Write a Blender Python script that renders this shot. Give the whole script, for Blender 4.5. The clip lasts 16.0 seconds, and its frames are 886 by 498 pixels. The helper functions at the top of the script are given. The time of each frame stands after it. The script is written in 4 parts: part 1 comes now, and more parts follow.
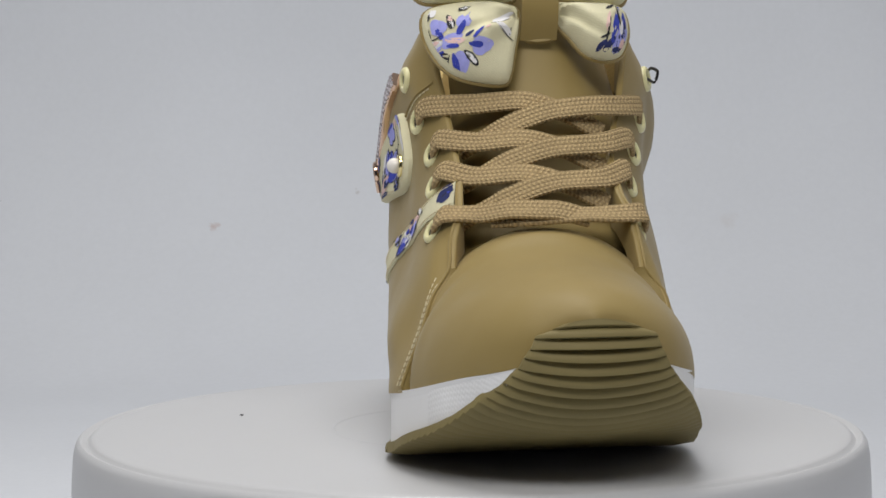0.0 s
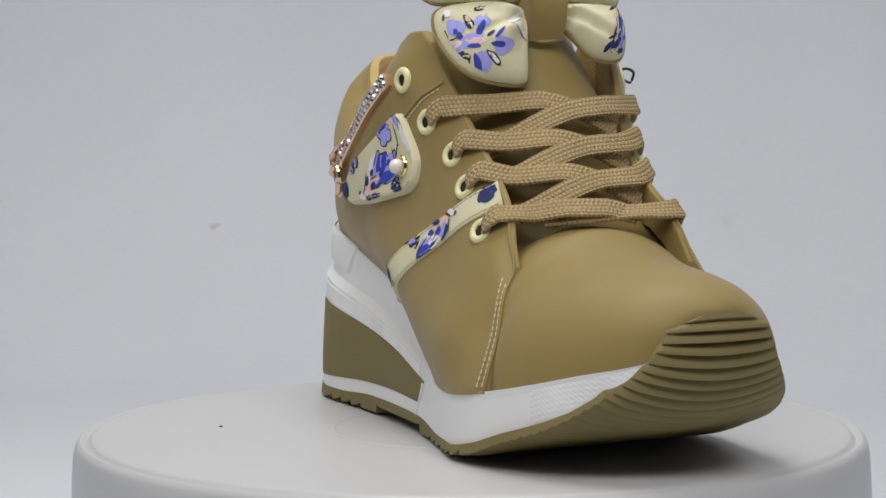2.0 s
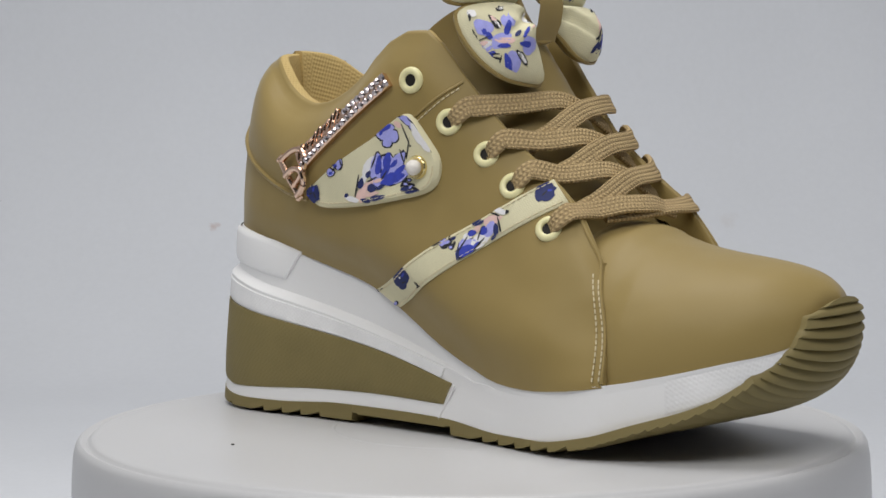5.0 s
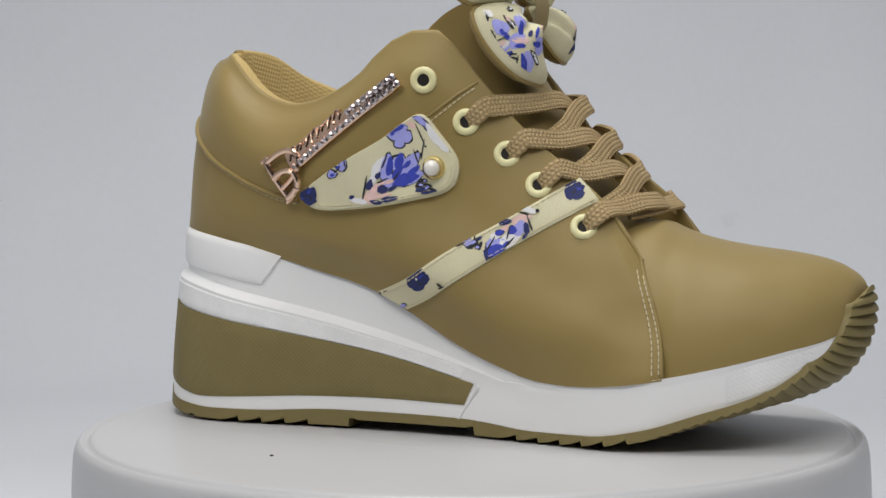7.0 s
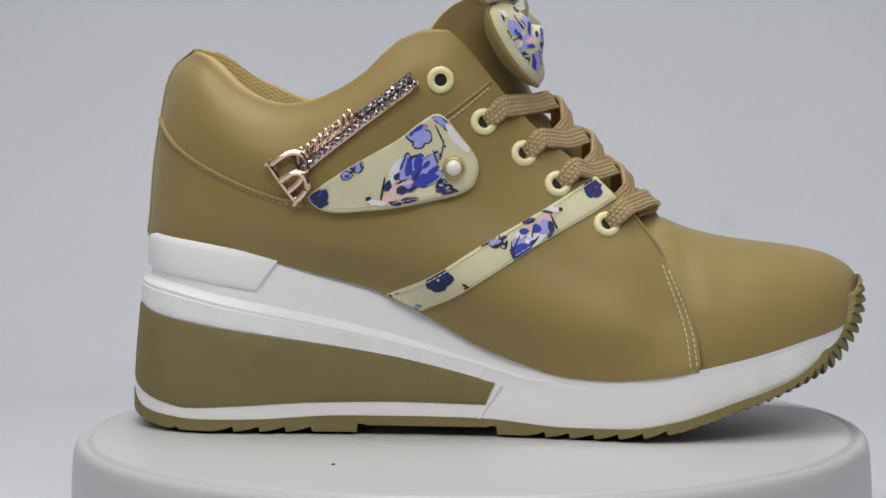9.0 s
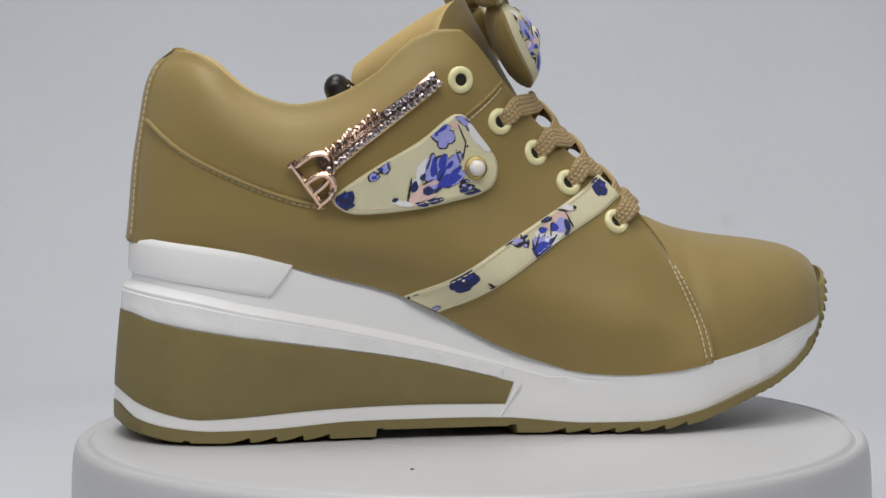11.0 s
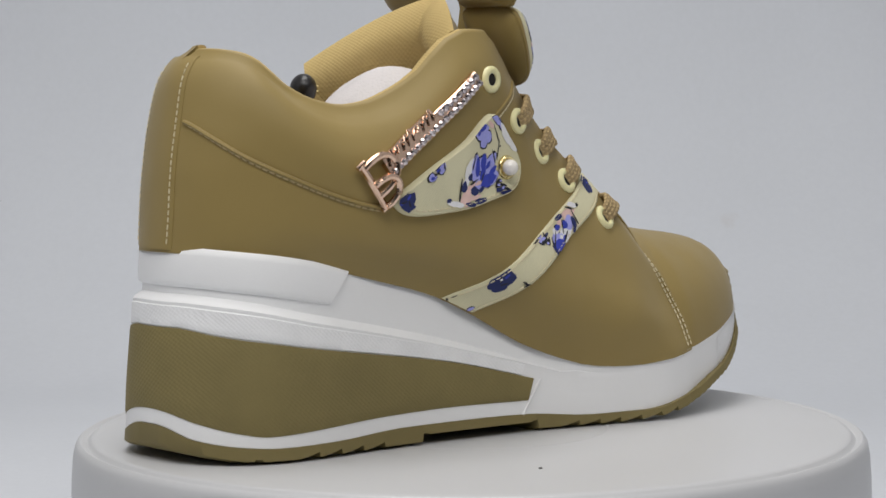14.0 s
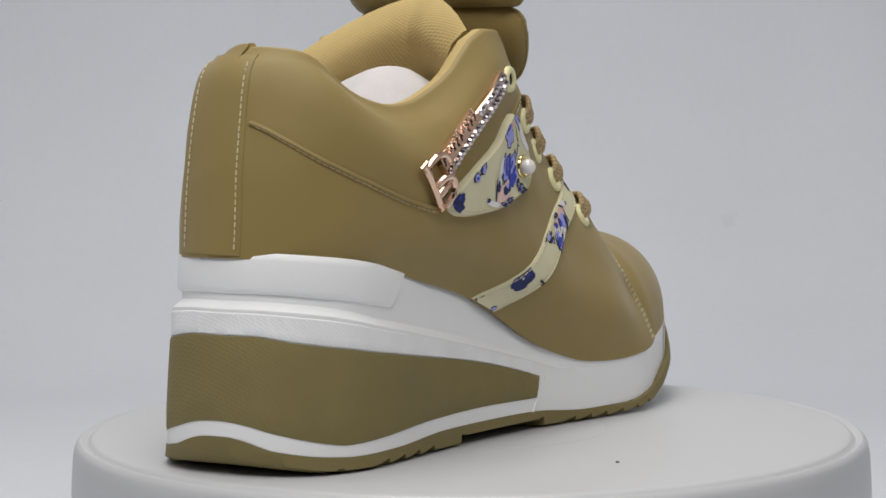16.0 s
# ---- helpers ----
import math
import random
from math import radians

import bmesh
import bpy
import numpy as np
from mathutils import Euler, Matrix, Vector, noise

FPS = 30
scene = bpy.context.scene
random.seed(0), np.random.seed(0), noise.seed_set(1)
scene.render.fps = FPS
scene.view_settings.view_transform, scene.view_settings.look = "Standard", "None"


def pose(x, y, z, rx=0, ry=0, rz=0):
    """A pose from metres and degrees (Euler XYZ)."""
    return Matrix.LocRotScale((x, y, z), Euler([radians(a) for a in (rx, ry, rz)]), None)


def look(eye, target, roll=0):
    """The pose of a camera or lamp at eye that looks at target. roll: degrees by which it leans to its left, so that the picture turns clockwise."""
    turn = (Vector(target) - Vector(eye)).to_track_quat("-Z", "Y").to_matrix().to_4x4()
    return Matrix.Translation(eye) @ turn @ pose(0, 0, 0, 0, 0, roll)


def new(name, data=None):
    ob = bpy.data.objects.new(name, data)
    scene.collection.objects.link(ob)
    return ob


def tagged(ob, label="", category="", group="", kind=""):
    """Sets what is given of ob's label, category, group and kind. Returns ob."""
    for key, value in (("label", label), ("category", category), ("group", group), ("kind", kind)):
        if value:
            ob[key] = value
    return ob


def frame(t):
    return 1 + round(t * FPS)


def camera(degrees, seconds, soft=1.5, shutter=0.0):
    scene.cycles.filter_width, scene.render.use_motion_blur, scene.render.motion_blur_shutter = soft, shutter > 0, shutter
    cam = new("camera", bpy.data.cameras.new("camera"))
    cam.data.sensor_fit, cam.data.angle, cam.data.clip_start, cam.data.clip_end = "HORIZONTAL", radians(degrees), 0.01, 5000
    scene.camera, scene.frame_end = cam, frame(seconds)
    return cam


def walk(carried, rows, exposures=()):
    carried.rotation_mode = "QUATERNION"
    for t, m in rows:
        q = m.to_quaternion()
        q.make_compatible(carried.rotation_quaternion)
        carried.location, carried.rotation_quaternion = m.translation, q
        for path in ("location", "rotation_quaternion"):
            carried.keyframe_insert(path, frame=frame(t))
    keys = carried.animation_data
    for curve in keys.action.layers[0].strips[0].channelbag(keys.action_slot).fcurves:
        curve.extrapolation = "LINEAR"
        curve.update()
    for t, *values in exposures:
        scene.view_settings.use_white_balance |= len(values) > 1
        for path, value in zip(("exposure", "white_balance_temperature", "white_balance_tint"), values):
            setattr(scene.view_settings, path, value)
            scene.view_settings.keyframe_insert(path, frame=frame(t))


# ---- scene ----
cam = camera(22.97, 16.0, soft=1.6)
view = pose(0, -0.7619, 0.1181, 85.742, 0, 0.698) @ pose(0, 0, 0, 0, 0, -0.3435)
walk(cam, [(0.0, view), (16.0, view)], exposures=[(0.0, 0.0), (16.0, 0.0)])

START, RATE = -79.17, 8.791          # the platter's turn in degrees and degrees per second
TOP = -0.0014                        # height of the platter's face
FLOOR = -0.046                       # height of the sweep that the turntable stands on

# ---- light ----
world = bpy.data.worlds.new("world")
scene.world = world
world.use_nodes = True
world.node_tree.nodes["Background"].inputs["Color"].default_value = (0.80, 0.87, 1.0, 1)
world.node_tree.nodes["Background"].inputs["Strength"].default_value = 0.035


def panel_lamp(name, x, y, z, sx, sy, power, target, color):
    data = bpy.data.lights.new(name, "AREA")
    data.shape, data.size, data.size_y, data.energy, data.color = "RECTANGLE", sx, sy, power, color
    lamp = new(name, data)
    lamp.matrix_world = look((x, y, z), target)
    return tagged(lamp, kind="structure")


panel_lamp("light_panel", -0.05, 0.05, 0.86, 0.50, 0.38, 4.0, (0, 0.0, 0), (1.0, 0.985, 0.965))
panel_lamp("light_panel", -0.05, -0.56, 0.74, 1.05, 0.30, 4.9, (0, 0.0, 0.05), (1.0, 0.985, 0.965))


# ---- materials ----
def nodes_of(name):
    mat = bpy.data.materials.new(name)
    mat.use_nodes = True
    return mat, mat.node_tree.nodes, mat.node_tree.links, mat.node_tree.nodes["Principled BSDF"]


def surface(name, color, rough=0.5, metal=0.0, vary=0.12, scale=30.0, grain=600.0, bump=0.15, spec=0.5, sheen=0.0):
    """Colour with variation at two scales and a fine relief; scales are per metre."""
    mat, n, l, b = nodes_of(name)
    tex = n.new("ShaderNodeTexCoord")
    big, fine = n.new("ShaderNodeTexNoise"), n.new("ShaderNodeTexNoise")
    for node, s, d in ((big, scale, 4.0), (fine, grain, 2.0)):
        node.inputs["Scale"].default_value, node.inputs["Detail"].default_value = s, d
        l.new(tex.outputs["Object"], node.inputs["Vector"])
    add = n.new("ShaderNodeMath")
    add.operation = "MULTIPLY_ADD"
    add.inputs[1].default_value = 0.35
    l.new(fine.outputs["Fac"], add.inputs[0])
    l.new(big.outputs["Fac"], add.inputs[2])
    ramp = n.new("ShaderNodeMapRange")
    ramp.inputs["From Min"].default_value, ramp.inputs["From Max"].default_value = 0.35, 1.0
    ramp.inputs["To Min"].default_value, ramp.inputs["To Max"].default_value = 1 - vary, 1 + vary
    l.new(add.outputs[0], ramp.inputs["Value"])
    mix = n.new("ShaderNodeVectorMath")
    mix.operation = "SCALE"
    mix.inputs[0].default_value = color
    l.new(ramp.outputs[0], mix.inputs["Scale"])
    l.new(mix.outputs[0], b.inputs["Base Color"])
    rr = n.new("ShaderNodeMapRange")
    rr.inputs["To Min"].default_value, rr.inputs["To Max"].default_value = rough - 0.07, rough + 0.07
    l.new(big.outputs["Fac"], rr.inputs["Value"])
    l.new(rr.outputs[0], b.inputs["Roughness"])
    bm = n.new("ShaderNodeBump")
    bm.inputs["Strength"].default_value, bm.inputs["Distance"].default_value = bump, 0.0004
    l.new(fine.outputs["Fac"], bm.inputs["Height"])
    l.new(bm.outputs[0], b.inputs["Normal"])
    b.inputs["Metallic"].default_value, b.inputs["Specular IOR Level"].default_value = metal, spec
    b.inputs["Sheen Weight"].default_value = sheen
    return mat


def woven(name, color, pitch, depth=0.6, rough=0.8, turn=45, vary=0.25, squeeze=1.0):
    """A weave of two crossed sets of ridges; pitch in metres."""
    mat = surface(name, color, rough, vary=0.10, scale=60, grain=1500, bump=0.0, spec=0.25)
    n, l = mat.node_tree.nodes, mat.node_tree.links
    b = n["Principled BSDF"]
    tex, mp = n.new("ShaderNodeTexCoord"), n.new("ShaderNodeMapping")
    mp.inputs["Rotation"].default_value = (radians(turn), radians(turn * 0.6), radians(turn))
    mp.inputs["Scale"].default_value = (1, squeeze, 1)
    l.new(tex.outputs["Object"], mp.inputs["Vector"])
    total = None
    for axis in ("X", "Y", "Z"):
        w = n.new("ShaderNodeTexWave")
        w.wave_type, w.bands_direction = "BANDS", axis
        w.inputs["Scale"].default_value = 0.314 / pitch
        l.new(mp.outputs[0], w.inputs["Vector"])
        if total is None:
            total = w.outputs["Fac"]
        else:
            m = n.new("ShaderNodeMath")
            m.operation = "MULTIPLY_ADD"
            m.inputs[1].default_value = 1.0
            l.new(total, m.inputs[0])
            l.new(w.outputs["Fac"], m.inputs[2])
            total = m.outputs[0]
    bump = n.new("ShaderNodeBump")
    bump.inputs["Strength"].default_value, bump.inputs["Distance"].default_value = depth, 0.0005
    l.new(total, bump.inputs["Height"])
    l.new(bump.outputs[0], b.inputs["Normal"])
    return mat


LEATHER = surface("tan_leather", (0.291, 0.211, 0.070), 0.52, vary=0.05, scale=14, grain=2500, bump=0.06, spec=0.35, sheen=0.13)


def soften(mat, scale, depth):
    """Adds the slow waves of a soft hide over a lining to a material."""
    n, l = mat.node_tree.nodes, mat.node_tree.links
    b = n["Principled BSDF"]
    tex, wave, bump = n.new("ShaderNodeTexCoord"), n.new("ShaderNodeTexNoise"), n.new("ShaderNodeBump")
    wave.inputs["Scale"].default_value, wave.inputs["Detail"].default_value = scale, 1.5
    l.new(tex.outputs["Object"], wave.inputs["Vector"])
    bump.inputs["Strength"].default_value, bump.inputs["Distance"].default_value = 1.0, depth
    l.new(wave.outputs["Fac"], bump.inputs["Height"])
    l.new(b.inputs["Normal"].links[0].from_socket, bump.inputs["Normal"])
    l.new(bump.outputs[0], b.inputs["Normal"])


soften(LEATHER, 34, 0.0021)
LINING = woven("mesh_lining", (0.50, 0.37, 0.155), 0.0011, depth=0.22)
PIPING = surface("tan_piping", (0.47, 0.35, 0.15), 0.6, vary=0.1, scale=80, grain=2500, bump=0.2)
RUBBER = surface("olive_rubber", (0.222, 0.178, 0.073), 0.6, vary=0.05, scale=25, grain=1800, bump=0.12, spec=0.3)
EVA = surface("white_sole", (0.90, 0.90, 0.90), 0.55, vary=0.025, scale=20, grain=1600, bump=0.08, spec=0.35)
EVA_WEAVE = woven("white_sole_textured", (0.90, 0.90, 0.90), 0.0011, depth=0.15, rough=0.5)
EVA_STRIPE = woven("white_sole_stripe", (0.90, 0.90, 0.90), 0.0010, depth=0.10, rough=0.5)
RUBBER_WEAVE = woven("olive_rubber_textured", (0.226, 0.182, 0.074), 0.0011, depth=0.16, rough=0.6)


def braid(name, color):
    """Flat braided lace: cords side by side, each plaited; it reads the lace's own length and width in millimetres."""
    mat = surface(name, color, 0.85, vary=0.10, scale=90, grain=2500, bump=0.0, spec=0.2)
    n, l = mat.node_tree.nodes, mat.node_tree.links
    b = n["Principled BSDF"]
    uv, sep = n.new("ShaderNodeUVMap"), n.new("ShaderNodeSeparateXYZ")
    l.new(uv.outputs[0], sep.inputs[0])

    def op(kind, a, c, d=None):
        m = n.new("ShaderNodeMath")
        m.operation = kind
        for i, v in enumerate((a, c, d)):
            if v is None:
                continue
            if isinstance(v, (int, float)):
                m.inputs[i].default_value = v
            else:
                l.new(v, m.inputs[i])
        return m.outputs[0]
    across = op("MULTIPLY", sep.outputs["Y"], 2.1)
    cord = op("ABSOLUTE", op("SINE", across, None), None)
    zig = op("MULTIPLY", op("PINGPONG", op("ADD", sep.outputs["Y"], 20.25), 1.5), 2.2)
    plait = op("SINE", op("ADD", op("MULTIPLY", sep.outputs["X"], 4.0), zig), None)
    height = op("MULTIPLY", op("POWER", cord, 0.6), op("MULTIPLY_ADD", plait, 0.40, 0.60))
    bump = n.new("ShaderNodeBump")
    bump.inputs["Strength"].default_value, bump.inputs["Distance"].default_value = 0.9, 0.0006
    l.new(height, bump.inputs["Height"])
    l.new(bump.outputs[0], b.inputs["Normal"])
    # shade between the cords, put into the base colour by the plait's height
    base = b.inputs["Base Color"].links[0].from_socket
    groove_shade = n.new("ShaderNodeVectorMath")
    groove_shade.operation = "SCALE"
    l.new(base, groove_shade.inputs[0])
    l.new(op("MULTIPLY_ADD", height, 0.45, 0.70), groove_shade.inputs["Scale"])
    l.new(groove_shade.outputs[0], b.inputs["Base Color"])
    return mat


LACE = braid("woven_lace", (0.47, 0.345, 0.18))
THREAD = surface("cream_thread", (0.70, 0.62, 0.42), 0.7, vary=0.1, scale=200, grain=4000, bump=0.3)
THREAD_TAN = surface("tan_thread", (0.54, 0.43, 0.23), 0.7, vary=0.1, scale=200, grain=4000, bump=0.3)
FABRIC = woven("cream_twill", (0.70, 0.66, 0.45), 0.0006, depth=0.14, rough=0.75)
EYELET = surface("cream_enamel", (0.80, 0.75, 0.42), 0.28, vary=0.03, scale=90, grain=900, bump=0.03)
PLASTIC = surface("white_plastic", (0.55, 0.552, 0.562), 0.38, vary=0.02, scale=9, grain=500, bump=0.02)
DARK = surface("dark_hole", (0.012, 0.010, 0.008), 0.8)
FOAM = surface("white_foam", (0.60, 0.57, 0.57), 0.9, vary=0.06, scale=120, grain=900, bump=0.5)
GOLD = surface("rose_gold", (0.80, 0.57, 0.43), 0.16, 1.0, vary=0.05, scale=120, grain=900, bump=0.03)
BRASS = surface("pale_gold", (0.83, 0.70, 0.35), 0.18, 1.0, vary=0.05, scale=120, grain=900, bump=0.03)
PEARL = surface("pearl", (0.86, 0.82, 0.76), 0.16, vary=0.03, scale=90, grain=500, bump=0.0, spec=0.7)
BLACK = surface("black_cord", (0.014, 0.013, 0.014), 0.35, vary=0.2, scale=200, grain=3000, bump=0.1)
NAVY = surface("navy_print", (0.018, 0.027, 0.12), 0.75, vary=0.25, scale=500, grain=1800, bump=0.1)
BLUE = surface("blue_print", (0.035, 0.055, 0.42), 0.75, vary=0.2, scale=500, grain=1800, bump=0.1)
LILAC = surface("lilac_print", (0.36, 0.37, 0.78), 0.75, vary=0.12, scale=500, grain=1800, bump=0.1)
PINK = surface("pink_print", (0.76, 0.53, 0.48), 0.75, vary=0.12, scale=500, grain=1800, bump=0.1)
PALE = surface("white_print", (0.80, 0.79, 0.80), 0.75, vary=0.06, scale=500, grain=1800, bump=0.1)
INK = surface("black_print", (0.02, 0.02, 0.025), 0.75, vary=0.1, scale=500, grain=1800, bump=0.1)


def crystal_material():
    mat, n, l, b = nodes_of("crystal")
    b.inputs["Base Color"].default_value = (0.66, 0.60, 0.61, 1)
    b.inputs["Metallic"].default_value, b.inputs["Roughness"].default_value = 0.85, 0.06
    return mat


CRYSTAL = crystal_material()


def wall_material():
    """White painted sweep with a few small scuffs."""
    mat = surface("white_sweep", (0.625, 0.645, 0.682), 0.75, vary=0.05, scale=5, grain=260, bump=0.05, spec=0.2)
    n, l = mat.node_tree.nodes, mat.node_tree.links
    b = n["Principled BSDF"]
    base = b.inputs["Base Color"].links[0].from_socket
    geo, warp, add = n.new("ShaderNodeNewGeometry"), n.new("ShaderNodeTexNoise"), n.new("ShaderNodeVectorMath")
    warp.inputs["Scale"].default_value = 130
    add.operation = "MULTIPLY_ADD"
    add.inputs[1].default_value = (0.014, 0.014, 0.014)
    l.new(geo.outputs["Position"], warp.inputs["Vector"])
    l.new(warp.outputs["Color"], add.inputs[0])
    l.new(geo.outputs["Position"], add.inputs[2])
    for spot, size, amount, tint in SCUFFS:
        dist, ramp, mix = n.new("ShaderNodeVectorMath"), n.new("ShaderNodeMapRange"), n.new("ShaderNodeMix")
        dist.operation = "DISTANCE"
        dist.inputs[1].default_value = [c + 0.007 for c in spot]
        l.new(add.outputs[0], dist.inputs[0])
        ramp.inputs["From Min"].default_value, ramp.inputs["From Max"].default_value = size, size * 0.3
        ramp.inputs["To Max"].default_value = amount
        l.new(dist.outputs["Value"], ramp.inputs["Value"])
        mix.data_type = "RGBA"
        mix.inputs["B"].default_value = (*tint, 1)
        l.new(ramp.outputs[0], mix.inputs["Factor"])
        l.new(base, mix.inputs["A"])
        base = mix.outputs["Result"]
    l.new(base, b.inputs["Base Color"])
    return mat


BACK = 0.62                          # the sweep's upright face
SCUFFS = [((-0.157, 0.5689, 0.033), 0.0042, 0.5, (0.42, 0.28, 0.25)), ((0.1588, 0.571, 0.0356), 0.007, 0.2, (0.50, 0.46, 0.44)),
          ((-0.2501, 0.6042, 0.0922), 0.0018, 0.45, (0.35, 0.33, 0.31)), ((-0.0693, 0.5845, 0.0542), 0.0018, 0.45, (0.35, 0.33, 0.31)), ((-0.2893, 0.5821, 0.0506), 0.0016, 0.4, (0.35, 0.33, 0.31))]
SWEEP = wall_material()
GREY = surface("grey_panel", (0.36, 0.36, 0.37), 0.8, vary=0.05, scale=6, grain=300, bump=0.05, spec=0.2)



# ---- mesh helpers; shapes of the shoe are written in millimetres ----
def curve(*pts):
    """A smooth curve through (x, value) points that never overshoots."""
    xs, ys = np.array([p[0] for p in pts], float), np.array([p[1] for p in pts], float)
    h, d = np.diff(xs), np.diff(ys) / np.diff(xs)
    m = np.zeros(len(xs))
    m[0], m[-1] = d[0], d[-1]
    for i in range(1, len(xs) - 1):
        if d[i - 1] * d[i] > 0:
            w1, w2 = 2 * h[i] + h[i - 1], h[i] + 2 * h[i - 1]
            m[i] = (w1 + w2) / (w1 / d[i - 1] + w2 / d[i])

    def value(x):
        x = min(max(x, xs[0]), xs[-1])
        i = int(min(max(np.searchsorted(xs, x) - 1, 0), len(xs) - 2))
        t = (x - xs[i]) / h[i]
        return float((1 + 2 * t) * (1 - t) ** 2 * ys[i] + t * (1 - t) ** 2 * h[i] * m[i] + t * t * (3 - 2 * t) * ys[i + 1] + t * t * (t - 1) * h[i] * m[i + 1])
    return value


def path3(pts, n):
    """n + 1 points along a smooth line through pts."""
    pts = [Vector(p) for p in pts]
    t = [0.0]
    for a, b in zip(pts, pts[1:]):
        t.append(t[-1] + max((b - a).length, 1e-6))
    fs = [curve(*[(s, p[k]) for s, p in zip(t, pts)]) for k in range(3)]
    return [Vector([f(t[-1] * i / n) for f in fs]) for i in range(n + 1)]


def sheet(rows, wrap=False, bm=None, flip=False):
    """Quads between rows of points."""
    bm = bm or bmesh.new()
    vs = [[bm.verts.new(p) for p in r] for r in rows]
    for a, b in zip(vs, vs[1:]):
        k = len(a)
        for i in range(k if wrap else k - 1):
            j = (i + 1) % k
            q = (a[i], a[j], b[j], b[i])
            bm.faces.new(q[::-1] if flip else q)
    return bm, vs


def part(name, bm, material, parent=None, label="", scale=0.001, smooth=True, sharp=40):
    """Links a bmesh, in millimetres, as one mesh object under a thing or a part."""
    bmesh.ops.remove_doubles(bm, verts=bm.verts, dist=0.004)
    bmesh.ops.recalc_face_normals(bm, faces=bm.faces)
    bmesh.ops.scale(bm, vec=(scale,) * 3, verts=bm.verts)
    me = bpy.data.meshes.new(name)
    for e in bm.edges:
        if len(e.link_faces) == 2 and e.calc_face_angle(0) > radians(sharp):
            e.smooth = False
    for f in bm.faces:
        f.smooth = smooth
    bm.to_mesh(me)
    bm.free()
    me.materials.append(material)
    ob = new(name, me)
    ob.parent = parent
    if label:
        ob["label"] = label
    return ob


def tube(points, radius, sides=6, bm=None, closed=False, flat=1.0, ups=None):
    """A rod along points; flat squeezes it across the direction up."""
    rows = []
    n = len(points)
    for i, p in enumerate(points):
        a, b = points[i - 1 if i or closed else 0], points[(i + 1) % n if closed else min(i + 1, n - 1)]
        d = (b - a).normalized()
        up = Vector(ups[i]) if ups else (Vector((0, 0, 1)) if abs(d.z) < 0.9 else Vector((1, 0, 0)))
        x = d.cross(up).normalized()
        y = x.cross(d).normalized()
        rows.append([p + x * radius * math.cos(k * 2 * math.pi / sides) + y * radius * flat * math.sin(k * 2 * math.pi / sides) for k in range(sides)])
    bm = bm or bmesh.new()
    bm, vs = sheet(rows + ([rows[0]] if closed else []), True, bm)
    if not closed:
        bm.faces.new(vs[0])
        bm.faces.new(vs[-1][::-1])
    return bm


# ---- setting ----
def build_sweep():
    """Floor, a rounded bend and the upright back of the white sweep, with unseen grey panels added at its sides and
    above.
    """
    bend = 0.22
    prof = [(y, FLOOR) for y in np.linspace(-0.50, BACK - bend - 0.02, 6)]
    prof += [(BACK - bend + bend * math.sin(a), FLOOR + bend - bend * math.cos(a)) for a in np.linspace(0, math.pi / 2, 15)] + [(BACK, 0.95)]
    rows = [[Vector((x, y, z)) for x in np.linspace(-0.55, 0.55, 12)] for y, z in prof]
    ob = part("backdrop", sheet(rows)[0], SWEEP, scale=1.0)
    tagged(ob, "plain white sweep with small scuff marks behind the turntable", "backdrop", kind="structure")
    # out of view: grey panels added only to hold down the bounced light
    for name, a, b in (("unseen_panel_west", (-0.562, -0.5, FLOOR), (-0.552, BACK, 0.95)), ("unseen_panel_east", (0.552, -0.5, FLOOR), (0.562, BACK, 0.95)),
                       ("ceiling", (-0.562, -0.9, 0.952), (0.562, BACK + 0.01, 0.962))):
        bm = bmesh.new()
        bmesh.ops.create_cube(bm, size=1)
        for v in bm.verts:
            v.co = [(a[k] + b[k]) / 2 + v.co[k] * (b[k] - a[k]) for k in range(3)]
        tagged(part(name, bm, GREY, scale=1.0, smooth=False), "unseen grey panel added to keep bounced light low", "wall", kind="structure")


build_sweep()


def lathe(profile, n=128):
    rows = [[Vector((r * math.cos(a), r * math.sin(a), z)) for a in np.linspace(0, 2 * math.pi, n, endpoint=False)] for r, z in profile]
    return sheet(rows, True)[0]


def build_turntable():
    base = tagged(new("turntable"), "round white plastic turntable with a grooved rim", "turntable")
    t = TOP * 1000
    part("platter", lathe([(0.01, t), (60, t), (110, t), (130.2, t), (131.6, t - 0.15), (132.4, t - 0.7), (132.9, t - 1.5), (133.6, t - 1.9), (134.4, t - 1.5),
                           (135.0, t - 0.9), (135.8, t - 0.7), (136.8, t - 1.3), (137.6, t - 2.8), (138.3, t - 6), (138.9, t - 14), (139.3, t - 30), (139.0, t - 33), (134, t - 33)]), PLASTIC, base)
    part("foot", lathe([(134, t - 33.2), (126, t - 34), (124, t - 43), (120, t - 44.5), (0.01, t - 44.5)]), PLASTIC, base)
    ring = lathe([(47.6, t + 0.02), (47.9, t + 0.16), (48.6, t + 0.16), (48.9, t + 0.02)], 96)
    part("scratch_ring", ring, PLASTIC, base, "faint worn ring on the white platter")
    speck = bmesh.new()
    bmesh.ops.create_icosphere(speck, subdivisions=2, radius=0.7, matrix=Matrix.Translation((-43.5, -76.8, t + 0.15)) @ Matrix.Diagonal((1, 1, 0.4, 1)))
    part("speck", speck, DARK, base, "tiny dark speck of dirt")
    return base


turntable = build_turntable()
